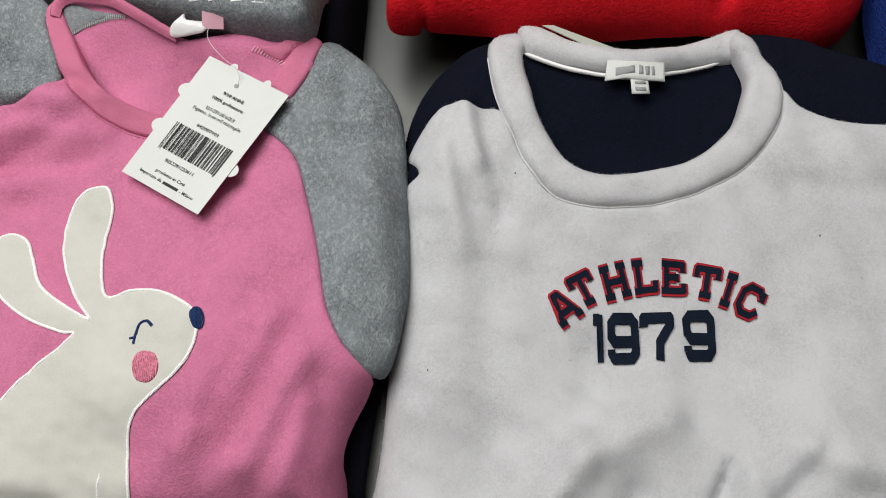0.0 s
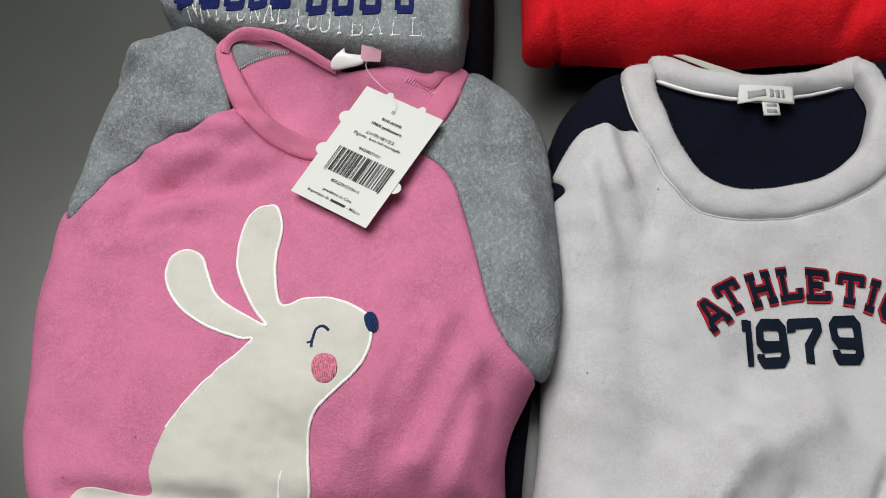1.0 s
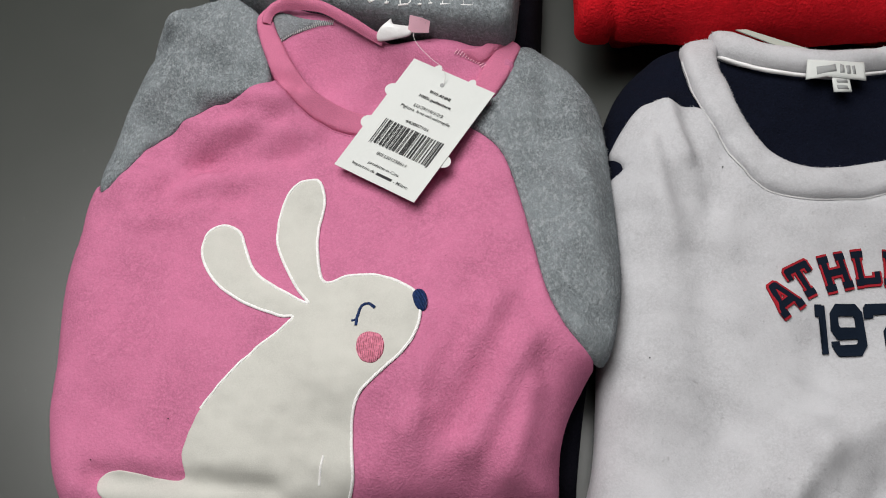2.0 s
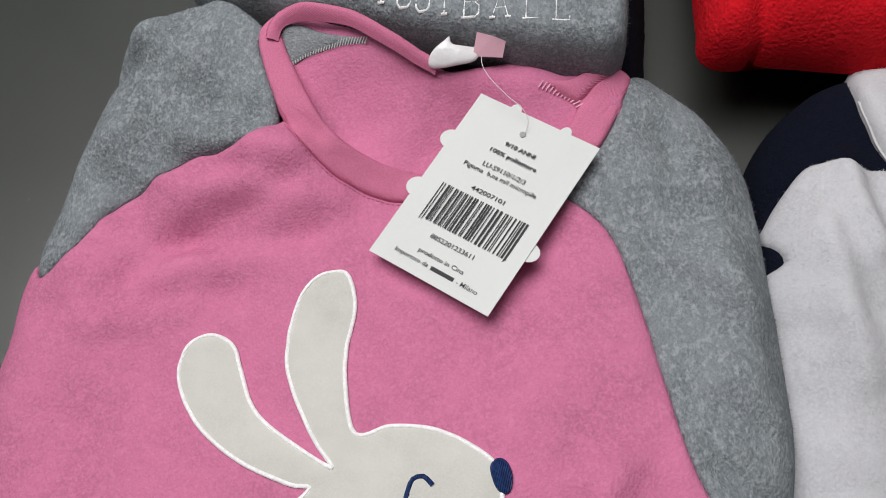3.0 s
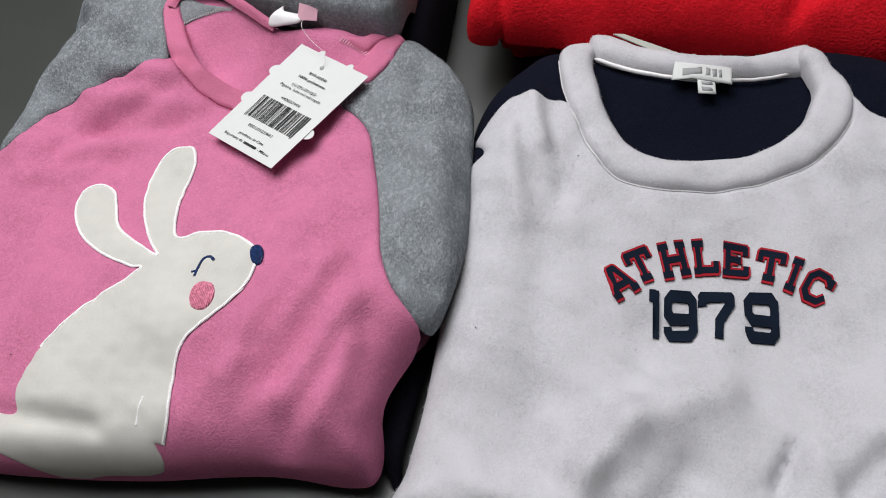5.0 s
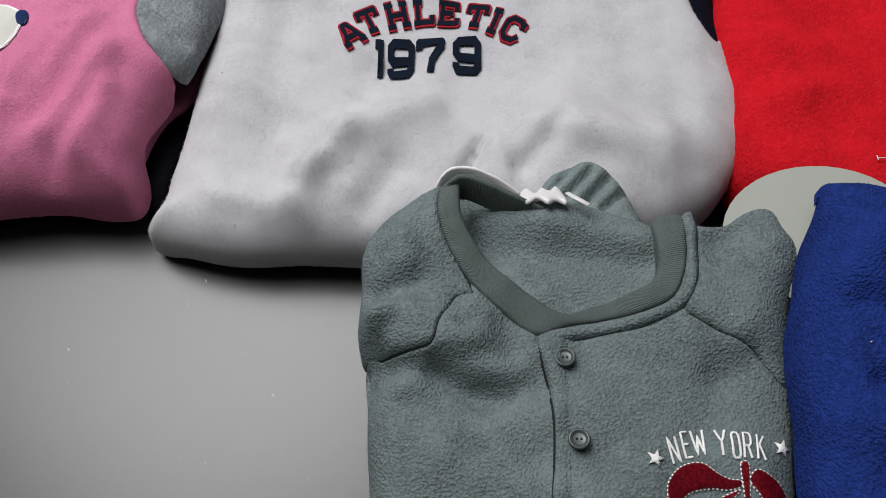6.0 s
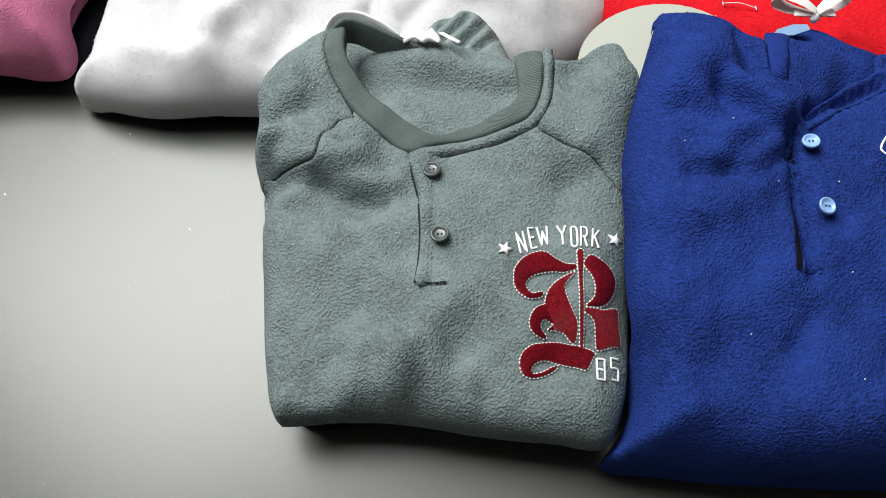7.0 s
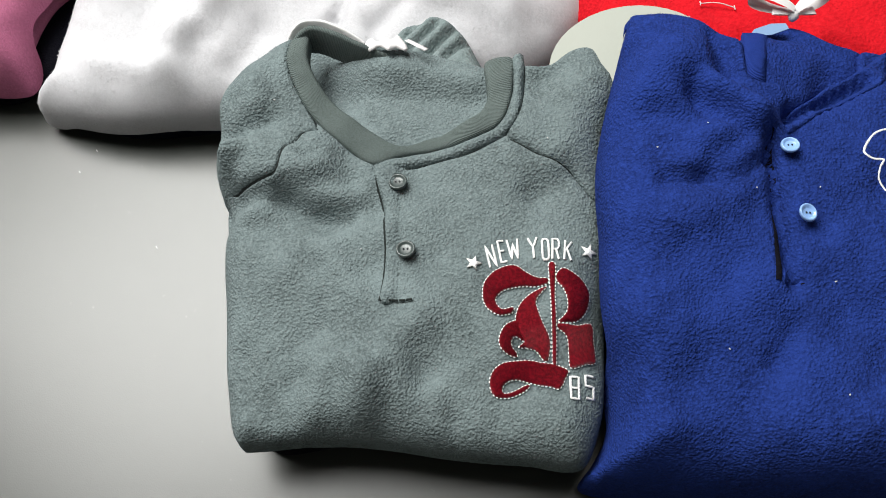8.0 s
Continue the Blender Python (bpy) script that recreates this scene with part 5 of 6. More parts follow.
# ---- grey-green henley top ----
gt = thing("henley_shirt", 0.19, -0.12, "folded grey-green fleece henley pajama top with red emblem", "pajama top", "folded pajamas on the table")
GN_OUT = [(0.1360, -0.0214), (0.1302, -0.0271), (0.1291, -0.0429), (0.1354, -0.0613), (0.1462, -0.0781), (0.1625, -0.0932), (0.1782, -0.1034), (0.1926, -0.0982), (0.2105, -0.0947), (0.2292, -0.0919), (0.2420, -0.0845), (0.2487, -0.0696), (0.2507, -0.0546), (0.2504, -0.0397)]
GN_IN = [(0.1390, -0.0190), (0.1404, -0.0414), (0.1468, -0.0560), (0.1585, -0.0703), (0.1754, -0.0832), (0.1901, -0.0917), (0.2040, -0.0875), (0.2180, -0.0840), (0.2302, -0.0790), (0.2361, -0.0694), (0.2365, -0.0584), (0.2362, -0.0422)]
BIND = [(0.1787, -0.1088), (0.1926, -0.1052), (0.2105, -0.1017), (0.2293, -0.0985), (0.2458, -0.0906), (0.2535, -0.0759), (0.2568, -0.0529), (0.2564, -0.0373)]
GS_L = [(0.1472, -0.0830), (0.1388, -0.0859), (0.1317, -0.1018), (0.1285, -0.1118), (0.1161, -0.1141), (0.1043, -0.1140), (0.0944, -0.1124)]
GS_R = [(0.2478, -0.0933), (0.2610, -0.1017), (0.2765, -0.1085), (0.2934, -0.1232)]
g_body = GS_L[::-1] + GN_OUT[4:7] + BIND[:5] + GS_R + GREY_LINE[14:31]
panel("body", grey, g_body, SAGE, gt, puff=0.002, soft=0.004, label="grey-green brushed fleece front")
panel("sleeve", grey, GS_L + GREY_LINE[32:] + GREY_LINE[:3] + GN_OUT[:4], SAGE, gt, puff=0.0022, soft=0.004)
panel("sleeve", grey, GS_R[::-1] + BIND[4:] + GREY_LINE[8:15], SAGE, gt, puff=0.002, soft=0.004)
panel("collar_binding", grey, GN_OUT[6:] + BIND[::-1], SAGE, gt, lift=0.001, puff=0.003, soft=0.004, step=0.003)
panel("neckband", grey, GN_OUT + GN_IN[::-1], SAGE_RIB, gt, lift=0.001, puff=0.002, soft=0.003, thick=0.008, step=0.003, label="grey-green ribbed neckband")
panel("back_lining", grey_back, GN_OUT[2:13] + [(0.2368, -0.0431), (0.2215, -0.0364), (0.1992, -0.0297), (0.1808, -0.0262), (0.1679, -0.0221), (0.1511, -0.0106), (0.1371, -0.0095)], SAGE, gt, puff=0.002, soft=0.004, label="inside of the back")
standing_band("back_neckband", [(0.1298, -0.0342), (0.1346, -0.0270), (0.1428, -0.0246), (0.1552, -0.0294), (0.1696, -0.0356), (0.1830, -0.0380)], (0.083, 0.074, 0.072, 0.074, 0.08), (0.086, 0.093, 0.093, 0.09, 0.082), SAGE_RIB, gt, 0.0025, 0.002, "ribbed band at the back of the neck")
panel("neck_facing", grey_back, [(0.1349, -0.0131), (0.1509, -0.0123), (0.1679, -0.0226), (0.1719, -0.0312), (0.1517, -0.0258), (0.1360, -0.0241)], SAGE, gt, lift=-0.002, thick=0.002, step=0.003)
panel("care_label", grey_back, [(0.1700, -0.0325), (0.1705, -0.0270), (0.1740, -0.0250), (0.1775, -0.0285), (0.1810, -0.0250), (0.1850, -0.0270), (0.1885, -0.0245), (0.1935, -0.0320), (0.1930, -0.0365), (0.1880, -0.0340), (0.1840, -0.0370), (0.1790, -0.0335), (0.1740, -0.0365)], SATIN, gt, lift=0.0075, puff=0.002, soft=0.003, thick=0.0006, step=0.0015, label="crumpled shiny white satin label")
panel("size_label", grey_back, [(0.1925, -0.0300), (0.1945, -0.0290), (0.2055, -0.0360), (0.2035, -0.0380)], SATIN, gt, lift=0.009, thick=0.0004, step=0.002, sharp=True, label="small clear size tab")
standing_band("neck_tape", [(0.1285, -0.0275), (0.1330, -0.0215), (0.1425, -0.0195), (0.1560, -0.0235), (0.1690, -0.0300)], (0.08, 0.082, 0.083, 0.082, 0.079), (0.086, 0.0925, 0.0925, 0.09, 0.085), SATIN, gt, 0.0012, 0.002, "white tape inside the back of the neck")
placket = panel("placket", grey, [(0.1777, -0.1049), (0.1877, -0.1049), (0.1980, -0.1025), (0.1999, -0.1194), (0.2009, -0.1534), (0.1999, -0.1790), (0.1914, -0.1796), (0.1833, -0.1786), (0.1846, -0.1624), (0.1849, -0.1469), (0.1831, -0.1281), (0.1800, -0.1160)], SAGE, gt, lift=0.0032, puff=0.002, soft=0.0025, step=0.003, label="buttoned placket", sink=(0.185, 0.2, 0.0075))
stitches("seam_stitch", grey, [(0.1823, -0.1780), (0.1914, -0.1786), (0.1999, -0.1785)], 0.0012, 0.003, 0.0003, SEAM, gt, 0.0026)
cord("seam_and_shade_line", grey, GS_L, 0.0018, SEAM, gt, -0.0004, 0.15)
cord("seam_and_shade_line", grey, GS_R, 0.0009, SEAM, gt, -0.0004, 0.1)
# seam darkened with the shade that falls beside the binding
cord("seam_and_shade_line", grey, BIND, 0.001, SEAM, gt, -0.0003, 0.1)
# dark cord drawn as the shadow along the placket's raised left edge
cord("seam_and_shade_line", grey, [(0.1787, -0.1054), (0.1800, -0.1160), (0.1831, -0.1281), (0.1849, -0.1469), (0.1846, -0.1624), (0.1833, -0.1780)], 0.0022, SEAM, gt, 0.0012, 0.2)
cord("seam_and_shade_line", grey, [(0.1225, -0.0315), (0.1262, -0.0512), (0.1319, -0.0684), (0.1413, -0.0806)], 0.0009, SEAM, gt, -0.0002, 0.15)
stitches("seam_stitch", grey, [(0.1225, -0.0315), (0.1262, -0.0512), (0.1319, -0.0684), (0.1413, -0.0806)], 0.0006, 0.0022, 0.0014, SEAM, gt, 0.0004)
# blackish bottom layer paints the shadow under the overhanging front
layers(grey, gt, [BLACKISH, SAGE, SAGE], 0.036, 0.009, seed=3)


def button(cloth, at, r, material, parent, label, tip=(0.0, 0.0), lift=0.003):
    """A four-hole shirt button with a raised rim."""
    z = float(cloth.z([at])[0]) + lift
    prof = [(0.0, 0.0012), (0.5, 0.0011), (0.66, 0.0013), (0.76, 0.0021), (0.9, 0.0023), (1.0, 0.0016), (0.97, 0.0004), (0.8, 0.0)]
    n = 28
    verts, faces = [(at[0], at[1], z + prof[0][1])], []
    for f, h in prof[1:]:
        verts += [(at[0] + r * f * math.cos(6.2832 * i / n), at[1] + r * f * math.sin(6.2832 * i / n), z + h) for i in range(n)]
    faces += [(0, 1 + i, 1 + (i + 1) % n) for i in range(n)]
    for k in range(len(prof) - 2):
        a, b = 1 + k * n, 1 + (k + 1) * n
        faces += [(a + i, b + i, b + (i + 1) % n, a + (i + 1) % n) for i in range(n)]
    ti, tj = tip
    verts = [(x, y, c + (x - at[0]) * ti + (y - at[1]) * tj) for x, y, c in verts]
    ob = part("button", verts, faces, material, parent, label)
    for dx, dy in ((-1, 0), (1, 0)):
        cx, cy = at[0] + dx * r * 0.2, at[1] + dy * r * 0.2
        ring = [(cx + r * 0.11 * math.cos(a), cy + r * 0.13 * math.sin(a), z + 0.00135 + (cx - at[0]) * ti + (cy - at[1]) * tj) for a in np.linspace(0, 6.28, 10, endpoint=False)]
        part("thread_hole", ring, [tuple(range(10))], HOLE, ob, smooth=False)
    return ob


for p in [(0.1901, -0.1147), (0.1949, -0.1525)]:
    button(grey, p, 0.0049, HORN, gt, "grey resin button", (0.05, -0.1), 0.0022)

# embroidered emblem
for ch, p, turn, wide in zip("NeW", [(0.2366, -0.1554), (0.2421, -0.1529), (0.2476, -0.1519)], (12, 9, 6), (0.0048, 0.0046, 0.0052)):
    sewn_letter("letter", ch, grey, p, 0.0112, wide, turn, 0.0011, WHITE_THREAD, gt, 0.0018, "white embroidered letter")
for ch, p, turn, wide in zip("YORK", [(0.2571, -0.1519), (0.2630, -0.1530), (0.2680, -0.1530), (0.2741, -0.1535)], (2, 0, -4, -7), (0.0052, 0.005, 0.0048, 0.005)):
    sewn_letter("letter", ch, grey, p, 0.0112, wide, turn, 0.0011, WHITE_THREAD, gt, 0.0018, "white embroidered letter")
for p in [(0.2280, -0.1595), (0.2844, -0.1528)]:
    arms = [(p[0] + (0.0042 if k % 2 == 0 else 0.0016) * math.sin(0.3 + k * math.pi / 5), p[1] + (0.0042 if k % 2 == 0 else 0.0016) * math.cos(0.3 + k * math.pi / 5)) for k in range(10)]
    panel("embroidered_star", grey, arms, WHITE_THREAD, gt, lift=0.0024, thick=0.001, step=0.0015, sharp=True, label="small white embroidered star")
EMBLEM = [
    [(0.2321, -0.1750), (0.2331, -0.1690), (0.2376, -0.1634), (0.2431, -0.1610), (0.2482, -0.1614), (0.2531, -0.1650), (0.2587, -0.1675), (0.2632, -0.1680), (0.2632, -0.1705), (0.2573, -0.1720), (0.2523, -0.1715), (0.2467, -0.1720), (0.2413, -0.1736), (0.2382, -0.1771), (0.2392, -0.1811), (0.2417, -0.1827), (0.2449, -0.1817), (0.2469, -0.1817), (0.2459, -0.1842), (0.2433, -0.1852), (0.2392, -0.1857), (0.2347, -0.1827), (0.2326, -0.1791)],
    [(0.2628, -0.1720), (0.2583, -0.1735), (0.2534, -0.1761), (0.2494, -0.1807), (0.2475, -0.1868), (0.2486, -0.1925), (0.2512, -0.1971), (0.2513, -0.1998), (0.2566, -0.2010), (0.2600, -0.2050), (0.2620, -0.2054), (0.2634, -0.2006), (0.2631, -0.1952), (0.2602, -0.1894), (0.2585, -0.1842), (0.2574, -0.1786), (0.2598, -0.1750)],
    [(0.2485, -0.1878), (0.2433, -0.1898), (0.2403, -0.1939), (0.2393, -0.1985), (0.2410, -0.2022), (0.2452, -0.2044), (0.2477, -0.2044), (0.2472, -0.2024), (0.2455, -0.2007), (0.2450, -0.1981), (0.2470, -0.1956), (0.2512, -0.1977), (0.2523, -0.1998), (0.2486, -0.2002), (0.2512, -0.1971), (0.2496, -0.1925)],
    [(0.2641, -0.1610), (0.2655, -0.1600), (0.2671, -0.1610), (0.2671, -0.1660), (0.2664, -0.1766), (0.2665, -0.1920), (0.2661, -0.2070), (0.2646, -0.2070), (0.2645, -0.1920), (0.2644, -0.1766), (0.2641, -0.1660)],
    [(0.2673, -0.1670), (0.2706, -0.1635), (0.2758, -0.1655), (0.2802, -0.1685), (0.2834, -0.1742), (0.2820, -0.1814), (0.2784, -0.1865), (0.2742, -0.1885), (0.2698, -0.1888), (0.2673, -0.1884), (0.2687, -0.1873), (0.2717, -0.1842), (0.2724, -0.1791), (0.2708, -0.1735), (0.2683, -0.1705)],
    [(0.2673, -0.1894), (0.2720, -0.1894), (0.2769, -0.1896), (0.2813, -0.1882), (0.2844, -0.1884), (0.2849, -0.1960), (0.2853, -0.2047), (0.2807, -0.2064), (0.2732, -0.2088), (0.2723, -0.2028), (0.2720, -0.1965), (0.2702, -0.1932), (0.2674, -0.1915)],
    [(0.2345, -0.2163), (0.2360, -0.2113), (0.2401, -0.2081), (0.2462, -0.2066), (0.2525, -0.2058), (0.2594, -0.2064), (0.2651, -0.2070), (0.2715, -0.2098), (0.2705, -0.2128), (0.2671, -0.2189), (0.2627, -0.2180), (0.2575, -0.2170), (0.2533, -0.2160), (0.2470, -0.2147), (0.2422, -0.2161), (0.2403, -0.2189), (0.2413, -0.2209), (0.2459, -0.2199), (0.2510, -0.2173), (0.2533, -0.2170), (0.2510, -0.2199), (0.2455, -0.2225), (0.2403, -0.2231), (0.2361, -0.2215)],
]
for k, lp in enumerate(EMBLEM):
    ob = panel("emblem_piece", grey, lp, RED_THREAD if k % 2 else RED_THREAD_B, gt, lift=0.0026, puff=0.0012, soft=0.0018, thick=0.0014, step=0.0018, label="crimson satin-stitched emblem piece")
    stitches("rim_stitch", grey, lp, 0.0008, 0.0010, 0.0008, WHITE_THREAD, ob, 0.002, closed=True)
for ch, p in zip("85", [(0.2742, -0.2182), (0.2815, -0.2171)]):
    sewn_letter("numeral", ch, grey, p, 0.0108, 0.006, -3, 0.0012, WHITE_THREAD, gt, 0.0018, "white embroidered numeral")

# ---- pale waistband of trousers peeping out behind the henley ----
WAIST = [(0.178, -0.025), (0.184, -0.006), (0.196, 0.003), (0.21, 0.006), (0.222, -0.002), (0.232, -0.02), (0.236, -0.045), (0.19, -0.05)]
waist = Cloth(WAIST, [(0.2, 0.0, 0.05)], [(0.2, -0.01, 0.076), (0.22, -0.03, 0.074)], 0.012, seed=47, rough=0.0006,
              folds=[(0.184, -0.022, 0.2, -0.002, -0.007, 0.0022), (0.192, -0.026, 0.21, -0.004, -0.006, 0.0022), (0.204, -0.028, 0.219, -0.008, -0.007, 0.0024), (0.19, -0.004, 0.2, 0.001, -0.004, 0.0018), (0.214, -0.03, 0.226, -0.018, -0.006, 0.0022)])
tr = thing("trousers", 0.205, 0.0, "pale grey-green trousers waistband gathered behind the henley", "pajama trousers")
panel("waistband", waist, WAIST, PALE_SAGE, tr, step=0.002, thick=0.02)

# ---- royal blue top ----
bt = thing("henley_shirt", 0.42, -0.15, "folded royal blue fleece pajama top with sky-blue buttons", "pajama top", "folded pajamas on the table")
B_OPEN = [(0.3675, -0.1073), (0.3727, -0.1034), (0.3816, -0.0943), (0.3952, -0.0843), (0.4057, -0.0756), (0.4220, -0.0670), (0.4424, -0.0510)]
panel("body", blue, BLUE_LINE[:5] + [(0.3629, -0.0579), (0.3619, -0.0772), (0.3704, -0.0812), (0.3786, -0.0820), (0.3816, -0.0883), (0.3798, -0.0942)] + B_OPEN[3:] + BLUE_LINE[10:], BLUE, bt, puff=0.002, soft=0.005, label="royal blue brushed fleece front")
panel("back_lining", blue, [(0.3731, -0.1073), (0.3595, -0.1029), (0.3574, -0.0760), (0.3574, -0.0602), (0.3669, -0.0484), (0.3903, -0.0363), (0.4020, -0.0387), (0.4156, -0.0474), (0.4323, -0.0511), (0.4398, -0.0499)] + [(0.455, -0.085)] + B_OPEN[3:][::-1], BLUE, bt, lift=-0.0038, puff=0.002, soft=0.004, label="shaded blue inside of the back")
panel("neckband", blue, [(0.3659, -0.0474), (0.3728, -0.0474), (0.3801, -0.0460), (0.3735, -0.0672), (0.3709, -0.0814), (0.3654, -0.0798), (0.3619, -0.0772), (0.3625, -0.0648)], BLUE_RIB, bt, lift=-0.0012, puff=0.0008, soft=0.0015, step=0.003, sharp=True)
panel("collar", blue, B_OPEN[2:] + [(0.4342, -0.0735), (0.4182, -0.0831), (0.4012, -0.0919), (0.3875, -0.1017), (0.3783, -0.1067)], BLUE, bt, lift=0.002, puff=0.003, soft=0.004, step=0.003)
panel("placket", blue, [(0.3723, -0.1067), (0.3782, -0.1051), (0.3922, -0.1051), (0.3929, -0.1351), (0.3891, -0.1653), (0.3878, -0.1790), (0.3767, -0.1785), (0.3659, -0.1796), (0.3712, -0.1599), (0.3724, -0.1362)], BLUE, bt, lift=0.0016, puff=0.002, soft=0.003, step=0.003, sink=(0.374, 0.389, 0.0065))
# blackish cord paints the shade inside the slit left of the placket
cord("seam_and_shade_line", blue, [(0.3708, -0.1050), (0.3706, -0.1306), (0.3672, -0.1500), (0.3655, -0.1648), (0.3632, -0.1801)], 0.0026, BLACKISH, bt, 0.0016, 0.12)
cord("seam_and_shade_line", blue, [(0.3659, -0.1800), (0.3767, -0.1795), (0.3878, -0.1790)], 0.0009, BLACKISH, bt, 0.0002, 0.3)
for p, tip in zip([(0.3773, -0.1150), (0.3802, -0.1493)], ((0.1, -0.1), (-0.25, 0.15))):
    button(blue, p, 0.0043, HORN_BLUE, bt, "sky-blue resin button", tip, 0.0045)
cord("outline_stitch", blue, [(0.4269, -0.1032), (0.4203, -0.1063), (0.4147, -0.1127), (0.4127, -0.1173), (0.4166, -0.1200), (0.4219, -0.1203), (0.4201, -0.1233), (0.4187, -0.1291), (0.4215, -0.1345)], 0.0013, WHITE_THREAD, bt, 0.001, 0.4, label="white embroidered outline")
layers(blue, bt, [BLUE, BLUE, BLUE, BLUE], 0.05, 0.012, seed=4)

HEM = [(0.3699, -0.0480), (0.3732, -0.0434), (0.3821, -0.0401), (0.3896, -0.0401), (0.3906, -0.0437), (0.3814, -0.0473)]
part("hem_label", [(*p, 0.104) for p in HEM] + [(*p, 0.1034) for p in HEM], [tuple(range(6)), tuple(range(11, 5, -1))] + [(i, 6 + i, 6 + (i + 1) % 6, (i + 1) % 6) for i in range(6)], SKY_SATIN, bt, "sky-blue satin label at the neck", smooth=False)
bow = thing("ribbon_bow", 0.395, -0.028, "small white satin ribbon bow behind the blue top", "ribbon", z=0.095)


def loop_of(cx, cy, cz, dx, dy, long, wide, lift):
    """One open loop of ribbon."""
    verts, faces, n = [], [], 16
    for i in range(n):
        a = 6.2832 * i / n
        u, h = long * 0.5 * (1 - math.cos(a)), lift * math.sin(a) * (0.4 + 0.6 * (1 - math.cos(a)) / 2)
        half = wide * (0.35 + 0.65 * (1 - math.cos(a)) / 2)
        for k in (-1, 1):
            verts.append((cx + dx * u - dy * k * half, cy + dy * u + dx * k * half, cz + h + 0.003))
    for i in range(n):
        j = (i + 1) % n
        faces.append((2 * i, 2 * j, 2 * j + 1, 2 * i + 1))
    return verts, faces


for dx, dy, size in ((-0.85, 0.5, 0.024), (0.8, 0.6, 0.021)):
    v, f = loop_of(0.395, -0.034, 0.103, dx, dy, size, 0.0052, 0.006)
    part("loop", v, f, SATIN, bow)
for dx, dy in ((-0.9, 0.2), (0.9, 0.15)):
    v, f = loop_of(0.395, -0.034, 0.101, dx, dy, 0.012, 0.003, 0.0006)
    part("ribbon_end", v, f, SATIN, bow)
part("knot", [(0.395 + 0.003 * math.cos(a) * r, -0.034 + 0.0035 * math.sin(a) * r, 0.1 + 0.006 * h) for h, r in ((0, 0.6), (0.5, 1), (1, 0.5)) for a in np.linspace(0, 6.2832, 10, endpoint=False)],
     [(k * 10 + i, k * 10 + (i + 1) % 10, k * 10 + 10 + (i + 1) % 10, k * 10 + 10 + i) for k in range(2) for i in range(10)] + [tuple(range(20, 30))], SATIN, bow)

# ---- grey sport top at the back ----
sp = thing("sweatshirt", -0.18, 0.42, "folded grey melange fleece top with embroidered football lettering", "pajama top", "folded pajamas on the table")
panel("body", sport, SPORT_LINE, MELANGE, sp, puff=0.001, soft=0.004, thick=0.008, label="grey melange brushed fleece front")
# bottom fold is blackened to stand for shade beneath the top
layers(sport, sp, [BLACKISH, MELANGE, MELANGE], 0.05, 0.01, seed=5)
NAT = [(-0.1063, 0.2830), (-0.1187, 0.2840), (-0.1316, 0.2856), (-0.1444, 0.2866), (-0.1554, 0.2886), (-0.1648, 0.2904), (-0.1731, 0.2925), (-0.1811, 0.2953)]
for ch, p in zip("llaBtOOF", NAT):
    sewn_letter("letter", ch, sport, p, 0.0135, 0.0095, -1, 0.0009, WHITE_THREAD, sp, 0.0004, "white embroidered letter")
REST = [(-0.1941, 0.2983), (-0.2029, 0.3008), (-0.2127, 0.3028), (-0.2229, 0.3062), (-0.2323, 0.3086), (-0.2404, 0.3102), (-0.2489, 0.3125), (-0.2581, 0.3144)]
for ch, p in zip("laNOitaN", REST):
    sewn_letter("letter", ch, sport, p, 0.0135, 0.0088, -2, 0.0009, WHITE_THREAD, sp, 0.0004, "white embroidered letter")
for k, (a, b) in enumerate(zip([(-0.2640, 0.3215), (-0.2458, 0.3178), (-0.2290, 0.3164), (-0.2120, 0.3135), (-0.1959, 0.3111), (-0.1717, 0.3051), (-0.1542, 0.3031), (-0.1365, 0.3041), (-0.1144, 0.3021)], (0.0125,) * 8 + (0.011,))):
    ring = bars([[(-0.4, -0.5), (0.4, -0.5), (0.4, 0.5), (-0.4, 0.5), (-0.4, -0.5)]], 0.3)
    v, f, _ = knit([q * (b, 0.024) + (a[0], a[1] + 0.0065) for q in ring], 0.0025)
    verts, faces = skirted(np.column_stack((v, sport.z(v) + 0.0014)), f, 0.001)
    part("lettering_block", verts, faces, ROYAL_THREAD, sp, "royal blue embroidered block", smooth=False)
# low near-black strip between the grey and the red top
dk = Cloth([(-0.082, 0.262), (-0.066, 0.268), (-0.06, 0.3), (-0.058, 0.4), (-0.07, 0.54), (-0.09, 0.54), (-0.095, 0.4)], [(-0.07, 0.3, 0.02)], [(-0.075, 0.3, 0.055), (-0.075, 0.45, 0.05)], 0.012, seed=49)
panel("tucked_sleeve", dk, [tuple(p) for p in dk.loop[::8]], BLACKISH, sp, step=0.004, thick=0.018, label="dark strip along the right side")

# ---- red top at the back ----
rt = thing("sweatshirt", 0.1, 0.42, "folded bright red fleece pajama top", "pajama top", "folded pajamas on the table")
panel("body", red, RED_LINE, RED, rt, puff=0.001, soft=0.004, thick=0.006, label="red brushed fleece")
layers(red, rt, [RED, RED, RED], 0.045, 0.03, seed=6)

# ---- red trousers beside the white top ----
st = thing("trousers", 0.43, 0.07, "folded red fleece pajama trousers with stitched hem", "pajama trousers", "folded pajamas on the table")
panel("body", scarlet, SCARLET_LINE, RED, st, puff=0.001, soft=0.004, thick=0.01)
cord("hem_seam", scarlet, [(0.29, 0.147), (0.33, 0.152), (0.37, 0.154), (0.42, 0.156)], 0.0012, INK_RED, st, 0.0, 0.2)
layers(scarlet, st, [RED, RED], 0.03, 0.01, seed=7)

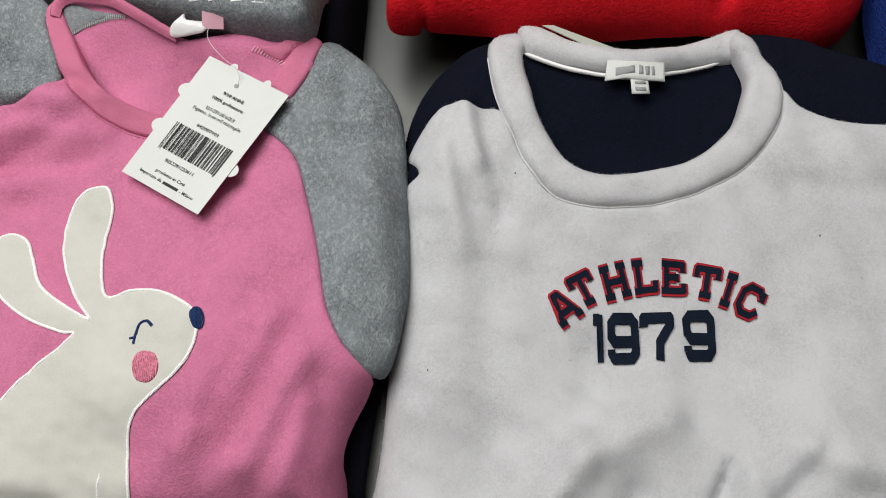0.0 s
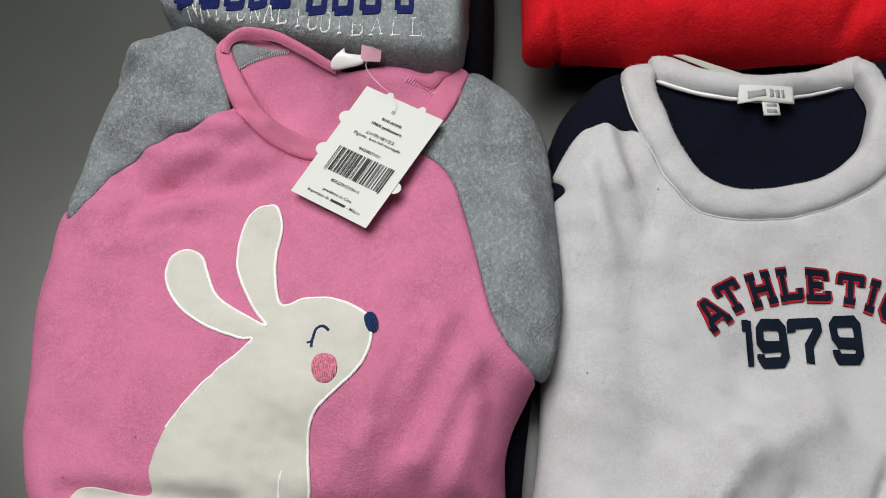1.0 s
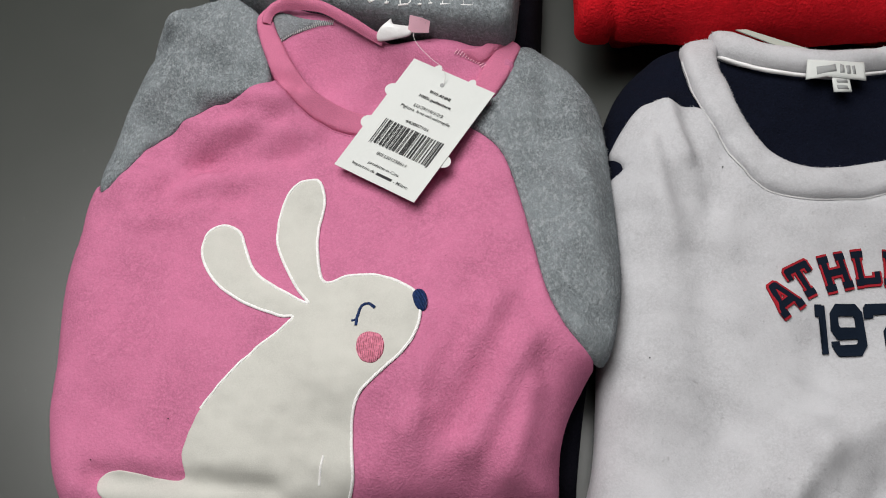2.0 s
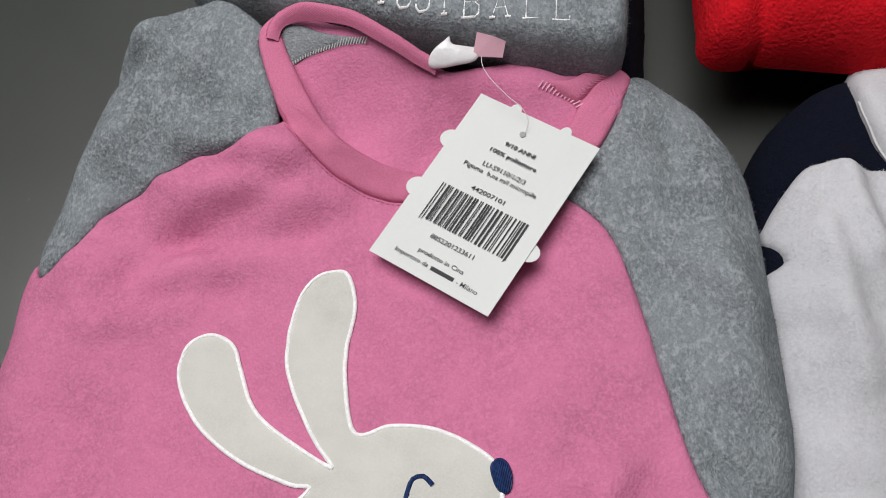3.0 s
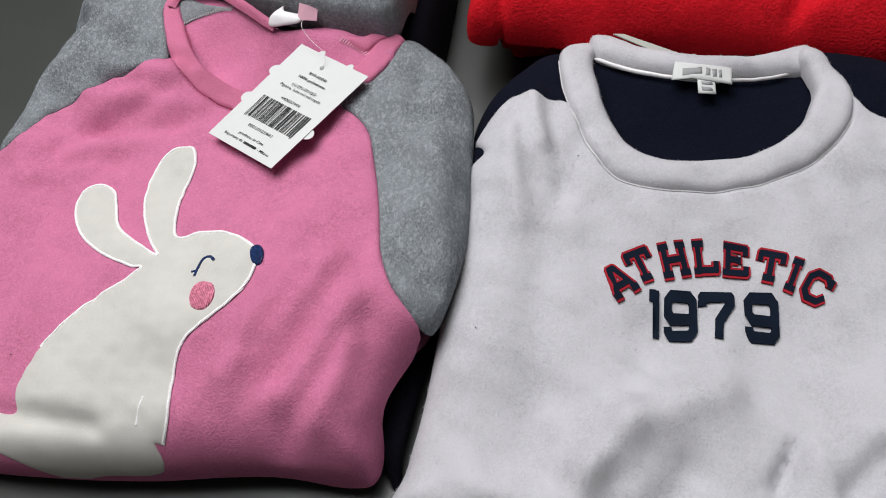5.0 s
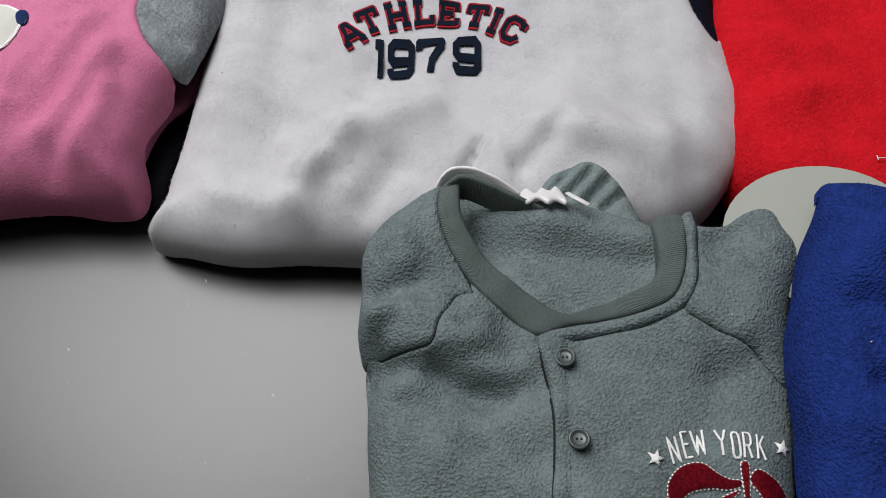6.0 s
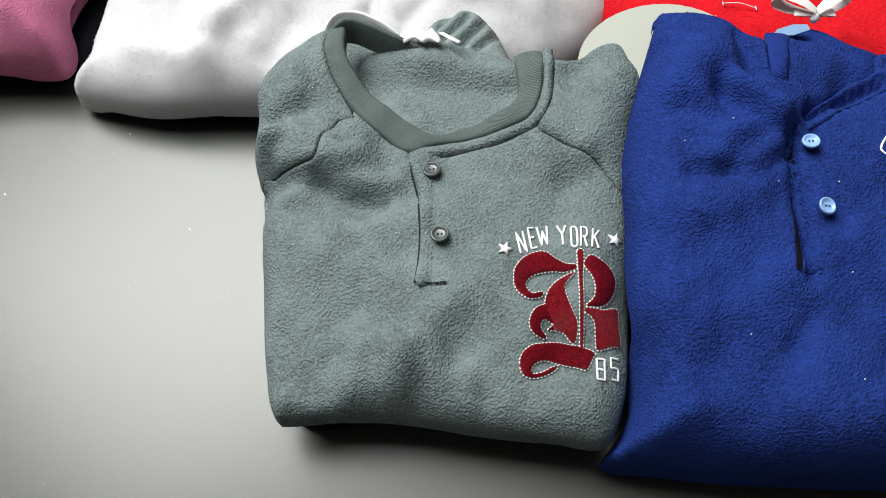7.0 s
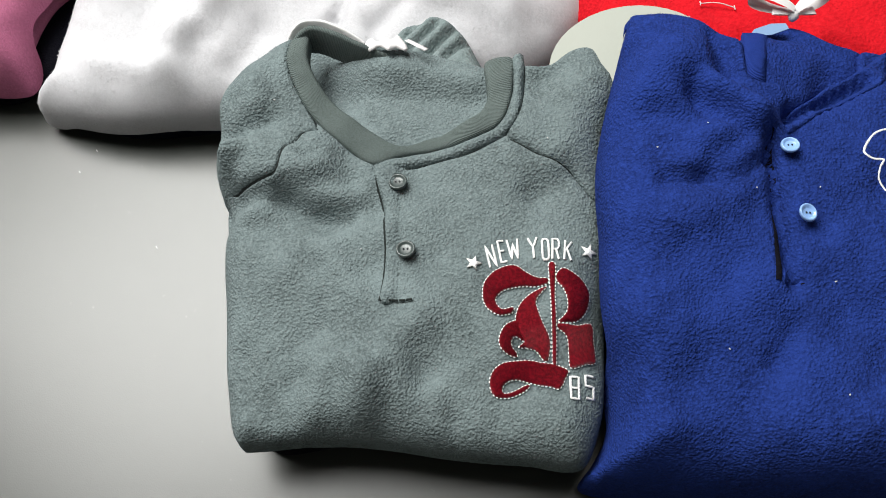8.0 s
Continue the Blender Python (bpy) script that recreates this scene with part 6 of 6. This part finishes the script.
# ---- navy top with red stars ----
nt = thing("sweatshirt", 0.42, 0.3, "crumpled royal blue fleece top with red stars", "pajama top", "folded pajamas on the table")
panel("body", star, STAR_LINE, BLUE, nt, puff=0.001, soft=0.004, thick=0.01)
for p, r, a0 in (([(0.3253, 0.2227)][0], 0.0125, 0.2), ((0.4, 0.3), 0.013, 0.5), ((0.37, 0.215), 0.012, 0.9)):
    arms = [(p[0] + (r if k % 2 == 0 else r * 0.45) * math.sin(a0 + k * math.pi / 5), p[1] + (r if k % 2 == 0 else r * 0.45) * math.cos(a0 + k * math.pi / 5)) for k in range(10)]
    panel("star_patch", star, arms, RED_STAR, nt, lift=0.0018, thick=0.001, step=0.002, sharp=True, label="red star print")
layers(star, nt, [BLUE, BLUE], 0.035, 0.01, seed=8)
cuffc = Cloth([(0.3075, 0.2165), (0.3185, 0.2182), (0.3202, 0.2063), (0.3175, 0.1919), (0.3065, 0.1891), (0.3048, 0.2028)], [(0.3, 0.19, 0.02)], [(0.3, 0.19, 0.05)], 0.01, seed=51)
panel("cuff", cuffc, [(0.3075, 0.2165), (0.3185, 0.2182), (0.3202, 0.2063), (0.3175, 0.1919), (0.3065, 0.1891), (0.3048, 0.2028)], RED, nt, step=0.003, thick=0.02, label="red cuff")

# ---- oval swing tag between the henley and the blue top ----
ov = thing("swing_tag", 0.31, -0.03, "oval cream card swing tag with small print", "swing tag", z=0.05)
OV_A, OV_B, OV_C = Vector((0.314, -0.052, 0.088)), Vector((0.0435, -0.003, 0.008)), Vector((-0.002, 0.033, 0.009))
n = 40
rim = [OV_A + OV_B * math.cos(6.2832 * i / n) + OV_C * math.sin(6.2832 * i / n) for i in range(n)]
verts = [tuple(p) for p in rim] + [tuple(p - Vector((0, 0, 0.0006))) for p in rim]
ovc = part("card", verts, [tuple(range(n)), tuple(range(2 * n - 1, n - 1, -1))] + [(i, n + i, n + (i + 1) % n, (i + 1) % n) for i in range(n)], CARD_CREAM, ov, smooth=False)
for a, b, w, h in ((0.12, 0.1, 0.1, 0.03), (0.3, 0.02, 0.12, 0.03), (0.42, 0.12, 0.08, 0.03), (0.3, 0.28, 0.1, 0.03)):
    q = [OV_A + OV_B * (a + s * w) + OV_C * (b + c * h - s * 0.08) + Vector((0, 0, 0.0002)) for s, c in ((-1, -1), (1, -1), (1, 1), (-1, 1))]
    part("print_bar", [tuple(p) for p in q], [(0, 1, 2, 3)], INK_GREY, ovc, smooth=False)

# ---- swift tack on the red trousers, lint on the fleece ----
tack = thing("plastic_tack", 0.36, 0.0, "clear plastic tack lying on red fleece", "plastic tack", z=0.06)
A1, A2 = [(0.3600, 0.0037), (0.3788, -0.0002)]
zt = float(max(scarlet.z([A1])[0], scarlet.z([A2])[0])) + 0.002
wire("filament", [(A1[0], A1[1], zt), ((A1[0] + A2[0]) / 2, (A1[1] + A2[1]) / 2 + 0.001, zt + 0.001), (A2[0], A2[1], zt)], 0.0003, NYLON, tack)
wire("crossbar", [(A1[0], A1[1] - 0.0016, zt), (A1[0], A1[1] + 0.0016, zt)], 0.0003, NYLON, tack)
wire("crossbar", [(A2[0], A2[1] - 0.0016, zt), (A2[0], A2[1] + 0.0016, zt)], 0.0003, NYLON, tack)
for owner, cloth, spots in ((bt, blue, [(0.3143, -0.1173), (0.3390, -0.1066), (0.3600, -0.1350), (0.3370, -0.0449), (0.3895, -0.1351), (0.3906, -0.1790), (0.3395, -0.2086), (0.3872, -0.2301)]), (gt, grey, [(0.1237, -0.0676), (0.2667, -0.0958), (0.1726, -0.1498)]), (wt, white, [(0.2102, 0.1489), (-0.0068, 0.0712), (0.0415, 0.1854)]), (top, pink, [(-0.2614, 0.0343), (-0.3010, 0.0122)])):
    for k, p in enumerate(spots):
        a = k * 1.9 + 0.4
        dark = owner in (wt, top)
        cord("lint", cloth, [p, (p[0] + 0.0008 * math.cos(a), p[1] + 0.0008 * math.sin(a))], 0.0006, SEAM if dark else GREY_THREAD, owner, 0.0022, 0.5)
for p in [(-0.0160, -0.0380), (-0.0240, -0.0540), (-0.0890, -0.0840), (0.0350, -0.1090)]:
    cord("dust", Flat(), [p, (p[0] + 0.0012, p[1] - 0.0016)], 0.0005, GREY_THREAD, table, 0.0003, 0.4)
